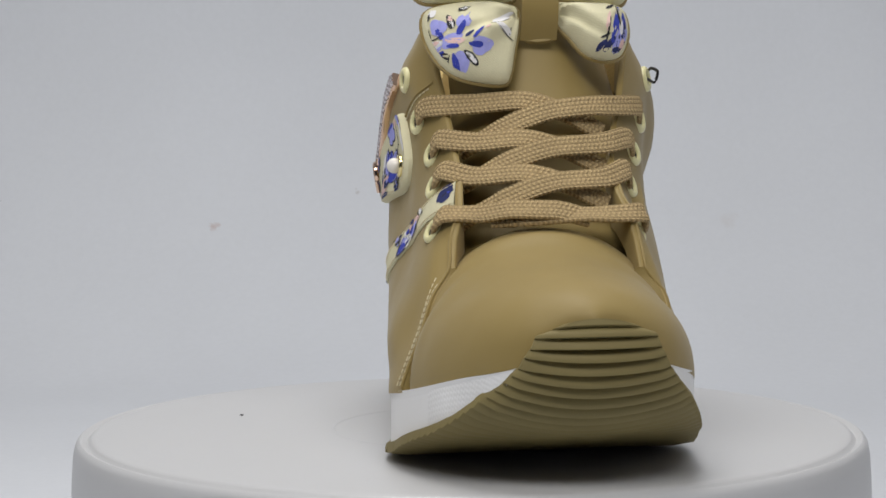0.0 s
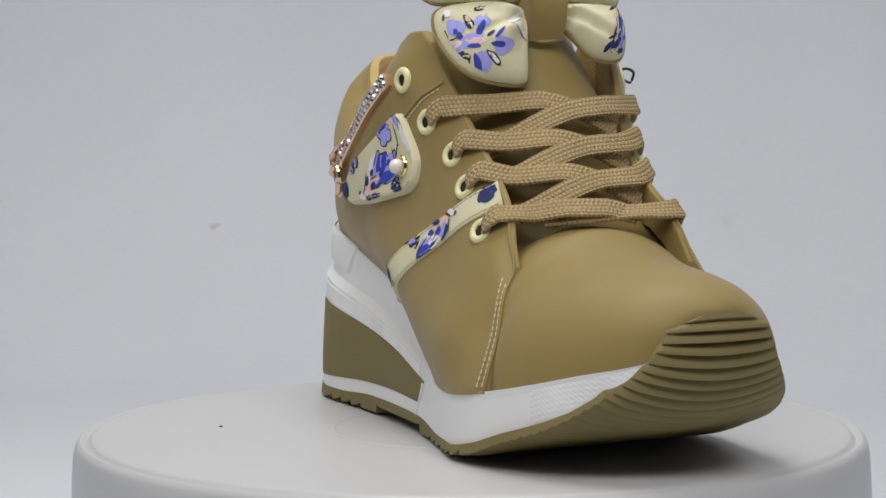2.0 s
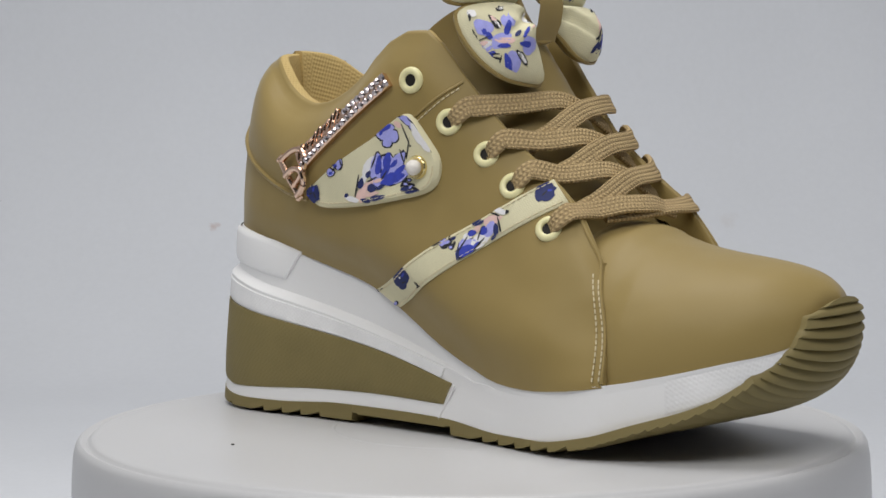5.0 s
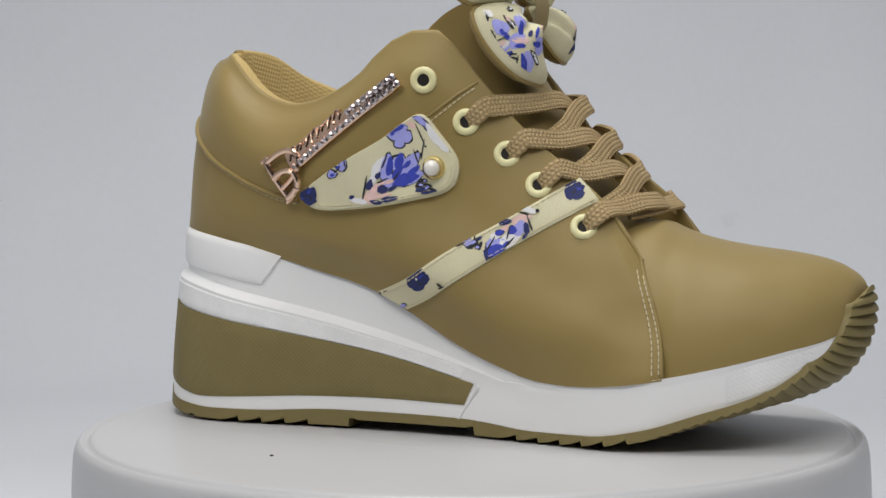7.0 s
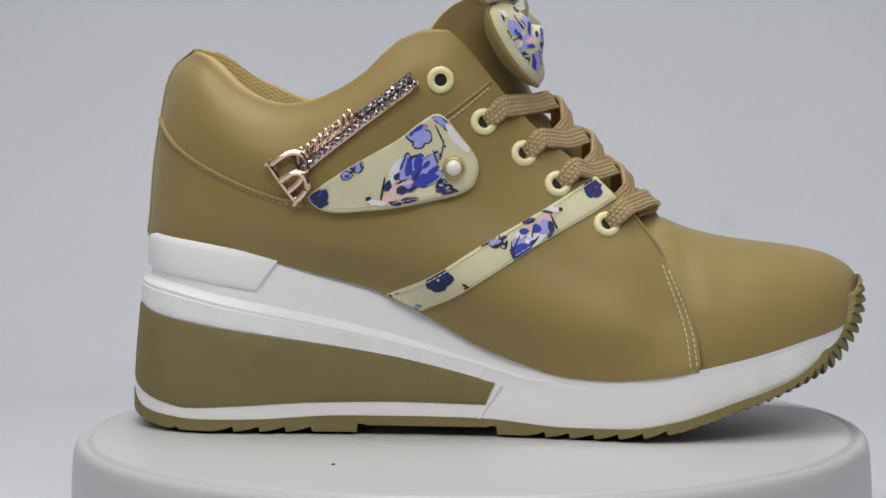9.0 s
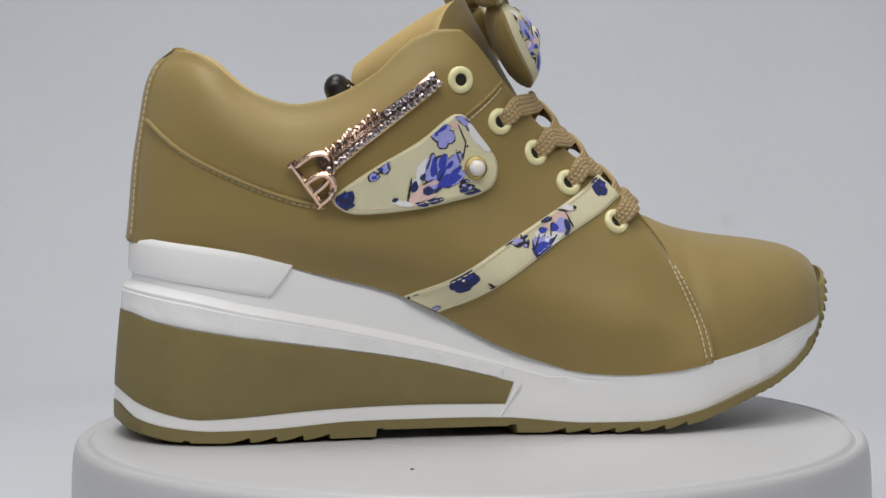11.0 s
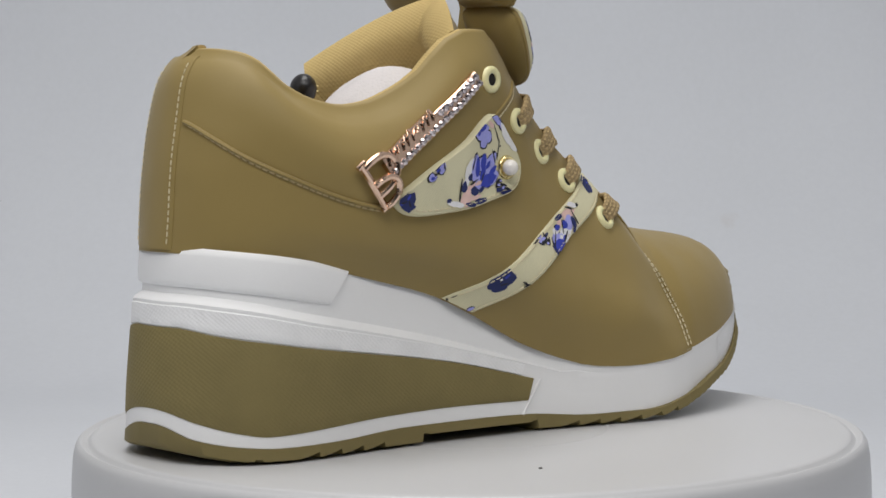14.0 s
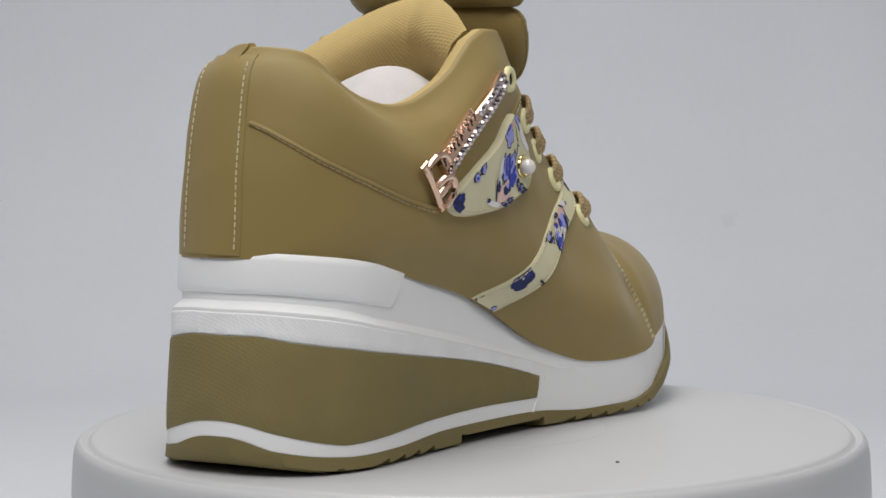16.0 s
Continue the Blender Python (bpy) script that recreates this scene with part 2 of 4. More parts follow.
# ---- shoe: the lines of its form, in millimetres; x runs from heel to toe, the decorated side faces -y ----
SOLE_MID = curve((-122, 23.5), (-80, 21.5), (-50, 19), (7, 15), (40, 13.5), (70, 12), (95, 10.8), (120, 10.9), (141, 11))
SOLE_HALF = curve((-105, 35.5), (-80, 37), (-50, 35.5), (7, 39), (40, 46.5), (62, 50.5), (72, 49.6), (80, 47.4), (89, 44.9), (98.6, 42.3), (108.6, 38.2), (118.8, 32.8), (127.6, 25.5), (133, 17.5), (138, 10))
UPPER_FOOT = curve((-118, 67), (-84, 62.8), (-74, 60.5), (-54.6, 55.6), (-33, 49.7), (-17.6, 42.5), (3.5, 30.7), (18.8, 24.6), (32, 21), (47, 20.2), (60, 21.2), (76.6, 23.4), (95, 27), (113.7, 31.6), (130, 36), (138, 44))
TREAD_TOP = curve((-122, 10.8), (-117.3, 6.0), (-105.6, 3.6), (-95, 2.9), (-75, 3.1), (-45, 4.6), (-16, 4.7), (3.4, 4.4), (32, 2.2), (51, 2.3), (70, 5.1), (89, 10.8), (109.6, 17.7), (120, 24), (130, 32.3), (138, 42))
OLIVE_TOP = curve((-120, 41.8), (-114.4, 39.8), (-94.8, 36.3), (-64.7, 31.6), (-25.4, 25.2), (7.9, 17.1), (20, 14))
OLIVE_FOOT = curve((-122, 16), (-117.2, 12.1), (-107.9, 8.8), (-99.3, 7.4), (-85, 8), (-55, 9.6), (-25.6, 10.2), (5, 9.7), (20, 9.5))
LEDGE = curve((-120, 50), (-105, 47.5), (-84.4, 43.2), (-52.8, 36.7), (-25.4, 30.4), (3.5, 23), (22.6, 17.5), (40, 13))
TAB_FOOT = curve((-120, 54.8), (-94.6, 51.3), (-74.5, 48.1), (-60, 46))
COLLAR = curve((-116, 130), (-100, 130.2), (-95, 128.8), (-91, 126), (-87, 122), (-82, 117.6), (-73, 113), (-63.5, 111), (-55.7, 112), (-46, 115.8), (-36.4, 121.6), (-26.7, 130.6), (-17, 136), (-7.5, 136.4), (0.2, 130.3), (7.8, 120.7), (23, 103.3), (42.4, 86.8), (54, 76.5), (60, 69), (64, 63.2), (67, 59), (80, 53))
HEEL_BACK = curve((60, -117), (66, -116), (73, -115), (91, -113.3), (108.4, -110.4), (119.5, -108.2), (126, -105.3), (128.6, -102.6), (129.8, -100), (130.5, -98.6))
UPPER_MID = curve((-117, 25), (-60, 23.5), (-10, 21.5), (20, 18), (47, 14.6), (75, 12), (100, 11), (138, 11))
W_FOOT = curve((-100, 33), (-80, 34.5), (-60, 35.5), (-33, 37.5), (-11, 40.5), (20, 44.2), (36, 47.9), (47, 49.6), (62, 51.6), (72, 50.0), (80, 47.4), (90, 44.2))
W_BULGE = curve((-100, 35), (-80, 38), (-60, 42), (-11, 48.5), (20, 50), (47, 51), (62, 49.4), (80, 45.6), (90, 42.6))
W_MID = curve((-100, 34), (-80, 38), (-60, 43), (-30, 45), (-5, 41.5), (20, 41.5), (47, 43.4), (62, 43), (80, 41), (90, 38))
W_HIGH = curve((-105, 29), (-80, 34.5), (-60, 38.5), (-30, 43.5), (-10, 42), (5, 38.5), (20, 34.5), (47, 34.3), (64, 37.5), (80, 37), (90, 34))
W_TOP = curve((-95, 24), (-83, 25), (-73, 27.5), (-63, 31), (-46, 34), (-36, 36), (-27, 37), (-17, 37), (-7.5, 36.5), (5, 33.5), (23, 29.5), (42, 27.6), (54, 28.6), (64, 32), (80, 30), (90, 27))
FRONT = curve((0, 76.8), (0.27, 76.1), (0.45, 74.9), (0.7, 72), (0.83, 69.8), (1, 66))
FAR_COLLAR = curve((-110, 0), (-92, 2), (-75, 4.5), (-62, 2), (-50, -4), (-40, -8), (-30, -11), (-20, -10), (-12, -5), (-5, -0.5), (2, -1), (20, 0))
PAD = curve((-116, 0.6), (-100, 2.0), (-40, 1.6), (-15, 0.8), (0, 0))
FAR_SHIFT = curve((-40, 0), (-10, 6), (5, 8), (60, 10))     # the far facing sits further forward
LEAN = curve((-125, 1.0), (-105, 0.8), (-85, 0))
VAMP_TOP = curve((50, 72), (58, 73.5), (66, 72.5), (74, 69), (82, 66.4), (94, 64), (114, 61.3), (124, 59.2), (132, 55.6), (136, 52), (138, 47))
VAMP_HALF = curve((38, 46), (60, 48.0), (72, 47.6), (80, 46.2), (89, 44.2), (98.6, 41.8), (108.6, 37.8), (118.8, 32.2), (127.6, 24.5), (133, 15.7), (137.6, 0))
TONGUE = [(74, 55), (62, 64), (52, 74.5), (42, 87), (32, 100), (24, 113.5), (15.5, 130), (9.5, 142), (5.5, 150)]


def rim_height(x, side):
    """Height of the collar and of the facing's edge."""
    return COLLAR(x) if side < 0 else COLLAR(x - FAR_SHIFT(x)) + FAR_COLLAR(x)


def upper_width(x, v, z, side=-1):
    """Half width of the upper at x, at the share v of its wall's height."""
    q = curve((-0.1, W_FOOT(x) - 1), (0.0, W_FOOT(x)), (0.22, W_BULGE(x)), (0.55, W_MID(x)), (0.85, W_HIGH(x)), (1.0, W_TOP(x)), (1.1, W_TOP(x) - 3))(v)
    q += PAD(x) * math.sin(math.pi * min(max((v - 0.42) / 0.58, 0), 1)) ** 1.5
    if side > 0:
        q -= 5.5 * min(max((v - 0.82) / 0.18, 0), 1) * min(max((x + 62) / 20, 0), 1) * min(max((2 - x) / 12, 0), 1)
    k = min(max((x - HEEL_BACK(z)) / 40, 0), 1)
    return q * math.sqrt(max(1 - (1 - k) ** 2.2, 0)) * (1.0 if side < 0 else 1 - (0.055 + 0.035 * min(max((x - 20) / 40, 0), 1)) * min(max((x + 30) / 60, 0), 1) * min(max(1.6 - 1.6 * v, 0), 1) - 0.14 * min(max(v, 0), 1) * min(max((-62 - x) / 30, 0), 1) + 0.07 * min(max((v - 0.5) / 0.3, 0), 1) * min(max((x + 60) / 30, 0), 1) * min(max((60 - x) / 40, 0), 1) + 0.08 * min(max((v - 0.4) / 0.3, 0), 1) * min(max((x + 60) / 30, 0), 1) * min(max(-x / 18, 0), 1) - 0.11 * min(max((v - 0.35) / 0.3, 0), 1) * min(max((x - 22) / 20, 0), 1) * min(max((76 - x) / 14, 0), 1))


def wall(x, z, side=-1, off=0.0):
    """A point of the upper's outer wall seen from its side, off millimetres proud, for things sewn onto it."""
    def raw(x, z):
        foot = UPPER_FOOT(x) - 1.2
        v = (z - foot) / (rim_height(x, side) - foot)
        return Vector((x, UPPER_MID(x) + side * upper_width(x, v, z, side), z))
    p = raw(x, z)
    n = (raw(x + 0.5, z) - raw(x - 0.5, z)).cross(raw(x, z + 0.5) - raw(x, z - 0.5))
    n.normalize()
    if n.y * side < 0:
        n = -n
    return p + n * off, n


FAR_SOLE = curve((0, 1), (45, 0.955), (75, 0.945), (95, 0.967), (110, 1.01), (119, 1.04), (128, 1.07), (134, 1.10))   # the inner side of the foot is fuller


def loop(inset=0.0, x0=-121.5, x1=137.0, n=70):
    """The sole's outline in plan as (x, y) pairs, near side from heel to toe and back on the far side."""
    out = []
    for i in range(2 * n):
        f = i / n if i <= n else 2 - i / n
        x = x0 + (x1 - x0) * (1 - math.cos(math.pi * f)) / 2
        side = -1 if i <= n else 1
        k = min((x - x0) / 38, 1)
        j = min((x1 - x) / 7, 1)
        w = SOLE_HALF(x) * math.sqrt(max(1 - (1 - k) ** 2.7, 0)) * max(1 - (1 - j) ** 2.4, 0) ** 0.5
        w *= FAR_SOLE(x) if side > 0 else 1
        out.append((x, SOLE_MID(x) + side * w, side, w))
    if inset:
        c = []
        k = len(out)
        for i in range(k):
            a, b = Vector(out[i - 1][:2]), Vector(out[(i + 1) % k][:2])
            d = (b - a).normalized()
            c.append((out[i][0] - d.y * inset, out[i][1] + d.x * inset, out[i][2], out[i][3]))
        out = c
    return out


def edge_at(x, side, inset, z, x0=-121.5):
    """A point of the sole's flank at x, drawn in by inset; the heel leans forward with height."""
    def raw(x):
        k = min(max((x - x0) / 38, 0), 1)
        return Vector((x, SOLE_MID(x) + side * SOLE_HALF(x) * math.sqrt(max(1 - (1 - k) ** 2.7, 0))))
    a, b = raw(max(x - 0.3, x0)), raw(max(x, x0) + 0.3)
    d = (b - a).normalized()
    n = Vector((-d.y, d.x)) * -side
    p = raw(x) + n * inset
    return Vector((p.x + LEAN(x) * 0.06 * max(z - 14, 0), p.y, z))


def flank(levels, name, material, parent, end, label="", n=60):
    """A skin round the heel from flank to flank; levels have a height by x, an inset and a shift of the ends."""
    rows = []
    for height, inset, shift in levels:
        r = []
        for i in range(-n, n + 1):
            f = abs(i) / n
            x = -121.49 + (end + shift + 121.49) * (1 - math.cos(f * math.pi / 2))
            r.append(edge_at(x, -1 if i < 0 else 1, inset, height(x)))
        a, b = r[0], r[-1]
        rows.append([Vector((a.x, a.y + 2.5, a.z))] + r + [Vector((b.x, b.y - 2.5, b.z))])
    return part(name, sheet(rows)[0], material, parent, label)


def bands(levels, x0=-121.5, x1=137.0, n=70, cap_top=False, cap_foot=False, bm=None):
    """Rings round the sole: each level has a height by x and an inset."""
    rows = []
    base = loop(0, x0, x1, n)
    for height, inset in levels:
        if callable(inset):
            near, deep = loop(1.0, x0, x1, n), loop(6.0, x0, x1, n)
            ring = [(a[0] + (c[0] - a[0]) * (inset(o[0]) - 1) / 5, a[1] + (c[1] - a[1]) * (inset(o[0]) - 1) / 5) for o, a, c in zip(base, near, deep)]
        else:
            ring = loop(inset, x0, x1, n)
        rows.append([Vector((p[0] + LEAN(b[0]) * 0.06 * max(height(b[0]) - 14, 0), p[1], height(b[0]))) for b, p in zip(base, ring)])
    bm, vs = sheet(rows, True, bm)
    for flag, ring in ((cap_foot, vs[0]), (cap_top, vs[-1])):
        if flag:
            k = len(ring)
            for i in range(k // 2):
                q = [ring[i], ring[i + 1], ring[(k - i - 1) % k], ring[(k - i) % k]]
                q = list(dict.fromkeys(q))
                if len(q) > 2:
                    bm.faces.new(q)
    return bm


def build_sole(shoe):
    # white midsole: foot, lower stripe, olive panel's seat, proud band, recessed flank, top
    foot = lambda x: TREAD_TOP(x)
    g = lambda x: min(max((14 - x) / 8, 0), 1)                  # the panel's recess ends before the ball of the foot
    b1 = lambda x: min(OLIVE_FOOT(x), UPPER_FOOT(x) - 6) if x < 20 else TREAD_TOP(x) + (UPPER_FOOT(x) - TREAD_TOP(x)) * 0.30
    b2 = lambda x: min(OLIVE_TOP(x), UPPER_FOOT(x) - 4) if x < 10 else max(b1(x) + 0.5, OLIVE_TOP(x)) if x < 20 else TREAD_TOP(x) + (UPPER_FOOT(x) - TREAD_TOP(x)) * 0.45
    b3 = lambda x: min(LEDGE(x), UPPER_FOOT(x) - 1.2) if x < 22 else TREAD_TOP(x) + (UPPER_FOOT(x) - TREAD_TOP(x)) * 0.80
    lean = lambda h, d: (lambda x: h(x) + d)
    ease = lambda a: (lambda x: a + (0.45 - a) * min(max((x - 10) / 30, 0), 1))
    inner = lambda x: 0.4 + 4.2 * min(max((36 - x) / 50, 0), 1)
    mid = lambda p: (lambda x: b3(x) + (UPPER_FOOT(x) - b3(x)) * p)
    bm = bands([(foot, 0.9), (lean(foot, 0.7), 0.3), (b1, ease(0.5)), (lambda x: (b1(x) + b2(x)) / 2, ease(1.0)), (b2, ease(1.7)), (lambda x: b2(x) + (b3(x) - b2(x)) * 0.7, ease(1.9)), (b3, ease(1.7)), (lambda x: b3(x) + min(0.8, 0.05 * (UPPER_FOOT(x) - b3(x))), ease(2.3)), (mid(0.14), inner), (mid(0.55), inner), (mid(0.85), lambda x: inner(x) - 0.2), (lambda x: UPPER_FOOT(x) - 1.15 * min(max((x - 15) / 20, 0), 1), lambda x: inner(x) + 0.5)],
               cap_top=True, cap_foot=True)
    midsole = part("midsole", bm, EVA, shoe, "white moulded wedge midsole")
    share = lambda lo, hi, q: (lambda x: lo(x) + (hi(x) - lo(x)) * q)
    # olive panel let into the heel, round the back from flank to flank
    flank([(share(OLIVE_FOOT, OLIVE_TOP, q), o, 3.0 * q) for q, o in ((0.0, 1.0), (0.0, 0.3), (0.03, 0.12), (0.25, 0.2), (0.5, 0.4), (0.75, 0.7), (0.97, 1.0), (1.0, 1.2), (1.0, 1.9))],
          "heel_panel", RUBBER_WEAVE, midsole, 5.2, "olive rubber heel panel")
    # raised tab round the heel under the upper
    top = lambda x: UPPER_FOOT(x) + 0.2
    flank([(share(TAB_FOOT, top, q), o, 8.5 * q) for q, o in ((0.0, 5.0), (0.0, 4.2), (0.03, 3.7), (0.09, 3.35), (0.18, 3.15), (0.5, 3.1), (0.82, 3.2), (0.93, 3.5), (1.0, 4.6))],
          "heel_tab", EVA, midsole, -74.5)
    # textured stripe above the panel
    flank([(share(OLIVE_TOP, LEDGE, q), o, 2 * q) for q, o in ((0.04, 1.5), (0.08, 1.25), (0.3, 1.3), (0.6, 1.35), (0.84, 1.35), (0.88, 1.7))],
          "textured_stripe", EVA_STRIPE, midsole, 3.0, "finely textured white stripe")

    for side in (-1, 1):
        step = [edge_at(10.5 - 7.5 * f, side, 0.35, 16.6 - 11.8 * f) for f in np.linspace(0, 1, 10)]
        part("block_edge", tube(step, 0.45, 8), EVA, midsole)
    # knurled skin on the white rim towards the toe
    for side in (-1, 1):
        ring = [(p, b) for p, b in zip(loop(0.22), loop(0)) if b[2] == side and 97 < b[0] < 130]
        rows = [[Vector((p[0], p[1], TREAD_TOP(b[0]) + (UPPER_FOOT(b[0]) - TREAD_TOP(b[0])) * q)) for p, b in ring] for q in (0.1, 0.3, 0.5, 0.7, 0.86)]
        part("knurled_rim", sheet(rows)[0], EVA_WEAVE, midsole, "finely knurled white rim")

    # olive outsole, bent up round the toe, ribbed in front
    line = path3([(-121.3, 0, 4.6), (-120.4, 0, 3.2), (-118, 0, 1.9), (-113, 0, 0.5), (-106, 0, -0.8), (-98, 0, -1.2), (-60, 0, -1.2), (0, 0, -1.2), (40, 0, -1.4), (58, 0, -0.4), (75, 0, 2.4), (90, 0, 5.8), (105, 0, 9.6), (118, 0, 13.2), (128.5, 0, 18.6), (135.1, 0, 26), (138.9, 0, 34), (140.2, 0, 41.5), (139.8, 0, 47), (138.5, 0, 51)], 640)
    rows = []
    length = [0.0]
    for a, b in zip(line, line[1:]):
        length.append(length[-1] + (b - a).length)
    half = curve((190, 51.5), (205, 49.6), (215.5, 46.8), (226, 43.6), (236.5, 39.2), (248, 34), (257, 29.8), (265, 25.6), (274, 21.4), (282, 18.4), (286, 17), (289, 14.4), (291.5, 11), (293.4, 4.5))
    curl = curve((195, 0), (205, 0.0005), (215, 0.001), (226, 0.0015), (236, 0.003), (248, 0.0062), (262, 0.011), (275, 0.015), (300, 0.018))
    for i, (p, s) in enumerate(zip(line, length)):
        a, b = line[max(i - 1, 0)], line[min(i + 1, len(line) - 1)]
        d = (b - a).normalized()
        nrm = Vector((-d.z, 0, d.x)) if p.x > -90 else Vector((0, 0, 1))
        k = min((p.x + 121.6) / 38, 1)
        w = SOLE_HALF(p.x) * math.sqrt(max(1 - (1 - k) ** 2.7, 0.02)) + 0.4 + 1.2 * min(max((p.x - 40) / 20, 0), 1) if p.x < 75 else half(s)
        rest = length[-1] - s
        if rest < 11:
            w = min(w, 19 * math.sqrt(max(1 - (1 - rest / 11) ** 2, 0)) + 1.5)
        if p.x > 66:
            cut = (1.2 + 1.8 * min((p.x - 66) / 30, 1)) * ((s - 1.0) / 4.0 % 1.0) ** 2.2 if s < 288.6 else 0.2
        elif -91 < p.x < -54.9:
            cut = 1.9 * ((p.x + 91) / 9 % 1.0) ** 1.7          # four low steps under the heel
        elif 17 < p.x <= 66:
            cut = 1.8 * ((p.x - 17) / 8.2 % 1.0) ** 1.7
        elif -39 < p.x < 9:
            cut = 3.0 if p.x < -36.5 or p.x > 6.5 else 2.5      # the arch clears the ground
        else:
            cut = 0.8 if -104 < p.x < -101.5 else 0.1
        top = TREAD_TOP(p.x) - p.z if p.x < -90 else min(max(TREAD_TOP(p.x) - p.z - curl(s) * w * w, 2.6), 12) if p.x < 112 else 2.6 if p.x < 125 else 3.0 * min((length[-1] - s) / 5, 1)
        inner = p + nrm * (top + 0.6)
        ribbed = p.x > 66
        y, far = SOLE_MID(p.x), FAR_SOLE(p.x)
        sec = []
        for k in range(17):
            f = -1 + k / 8
            bow = curl(s) * (w * f) ** 2 * (0.8 if f > 0 else 1)
            e = 1.0 if abs(f) < 0.99 else 0.0
            q = p + nrm * (bow + cut * (1 - 0.75 * f ** 4 * ribbed) + (0.8 if e == 0 else 0))
            sec.append(Vector((q.x, y + w * f * (far if f > 0 else 1), q.z)))
        for f in (1.0, 0.85, 0.5, 0.0, -0.5, -0.85, -1.0):
            q = inner + nrm * curl(s) * (w * f) ** 2 * (0.8 if f > 0 else 1)
            sec.append(Vector((q.x, y + (w - 0.5 * (abs(f) == 1)) * f * (far if f > 0 else 1), q.z)))
        rows.append(sec)
    bm, vs = sheet(rows, True)
    bm.faces.new(vs[0])
    bm.faces.new(vs[-1][::-1])
    part("outsole", bm, RUBBER, shoe, "olive rubber outsole with ribbed toe guard", sharp=55)


def build_upper(shoe):
    n, m = 96, 22
    outer, rim, lining = [], [], []
    cols = []
    for i in range(n + 1):
        f = -1 + 2 * i / n
        side = -1 if f < 0 else 1
        g = 1 - math.cos(abs(f) * math.pi / 2)
        col = []
        for j in range(m + 1):
            v = j / m
            end = FRONT(v) + (10 if side > 0 else 0)
            x = -116 + (end + 116) * g
            z = UPPER_FOOT(x) - 1.2 + (COLLAR(x) - UPPER_FOOT(x) + 1.2) * v
            h = HEEL_BACK(z)
            x = h + (end - h) * g
            top = rim_height(x, side)
            z = UPPER_FOOT(x) - 1.2 + (top - UPPER_FOOT(x) + 1.2) * v
            col.append(Vector((x, UPPER_MID(x) + side * upper_width(x, v, z, side), z)))
        cols.append(col)
    # the front edges turn in onto the toe box
    for e, side in ((0, -1), (-1, 1)):
        lip = [p + Vector((0.5, -side * 1.0, -0.2)) for p in cols[e]]
        deep = [p + Vector((0.2, -side * (3 + 7 * (j / m) ** 3), -6 * (j / m) ** 3)) for j, p in enumerate(cols[e])]
        cols = [deep, lip] + cols if e == 0 else cols + [lip, deep]
    n += 4
    thick = curve((-120, 3.2), (-102, 3.2), (-88, 5.5), (-70, 6), (-25, 6.5), (-8, 5), (6, 2.4), (80, 2.0))
    full = []
    for i, col in enumerate(cols):
        a, b = cols[max(i - 1, 0)][-1], cols[min(i + 1, n)][-1]
        d = Vector((b.x - a.x, b.y - a.y, 0)).normalized()
        inward = Vector((-d.y, d.x, 0))
        if i < 3 or i > n - 3:
            inward = Vector((0, 1 if i < 3 else -1, 0))
        c = col[-1]
        if inward.dot(Vector((-30 if c.x < -30 else c.x, UPPER_MID(c.x), 0)) - Vector((c.x, c.y, 0))) < 0:
            inward = -inward
        if c.x < -60:
            pull = (Vector((-58, 23.5, 0)) - Vector((c.x, c.y, 0))).normalized()
            inward = inward.lerp(pull, min((-60 - c.x) / 15, 1)).normalized()
        t = thick(c.x)
        roll = [c + inward * (t / 2) * (1 - math.cos(k)) + Vector((0, 0, t * 0.25 * math.sin(k))) for k in np.linspace(0, math.pi, 9)]
        short = min(max((68 - c.x) / 22, 0.15 if i < n // 2 else 0.6), 1)
        down = [roll[-1] + inward * q * min(t / 8, 1) - Vector((0, 0, e * short)) for q, e in ((0.6, 4), (1.5, 10), (2, 20), (2, 34), (0, 48))]
        full.append((col, roll, down))
    part("quarter", sheet([c + r[1:4] for c, r, d in full])[0], LEATHER, shoe, "smooth tan leather-look upper")
    part("collar_lining", sheet([r[3:] + d for c, r, d in full if r[0].x < 1])[0], LINING, shoe, "pale tan mesh lining of the padded collar")
    for keep in ([f for f in full[:n // 2] if f[1][0].x > -3], [f for f in full[n // 2:] if f[1][0].x > -3]):
        part("facing", sheet([r[3:] + d[:3] for c, r, d in keep])[0], LEATHER, shoe)
    # folded edge from the facing down the front of the quarter
    for col, ends, side in ((cols[2], full[2:n // 2], -1), (cols[-3], full[n // 2:-2][::-1], 1)):
        line = [p + Vector((0, side * 0.1, 0)) for p in col[1:]] + [c[-1] for c, r, d in ends if 34 < c[-1].x < col[-1].x - 1]
        line = path3(line, 90)
        part("folded_edge", tube(line, 0.6, 8), LEATHER, shoe)
    # toe box
    rows = []
    for i in range(49):
        f = i / 48
        x = 50 + 87.6 * math.sin(f * math.pi / 2)
        zb, zt, w = UPPER_FOOT(x) - 1.5, VAMP_TOP(x), VAMP_HALF(x)
        r = []
        for k in range(41):
            a = math.pi * k / 40
            cy, sz = math.cos(a), math.sin(a)
            r.append(Vector((x, UPPER_MID(x) - math.copysign(abs(cy) ** 1.0, cy) * (w - 3.2 * min(max((79 - x) / 5, 0), 1)) * (1 if cy > 0 else 0.915 + 0.09 * min(max((x - 80) / 28, 0), 1) + 0.08 * min(max((x - 106) / 28, 0), 1)), zb + (zt - zb - 1.2 * min(max((70 - x) / 6, 0), 1)) * sz ** (0.9 if cy > 0 else 0.9 - 0.2 * min(max((88 - x) / 20, 0), 1)))))
        rows.append(r)
    part("toe_box", sheet(rows)[0], LEATHER, shoe)
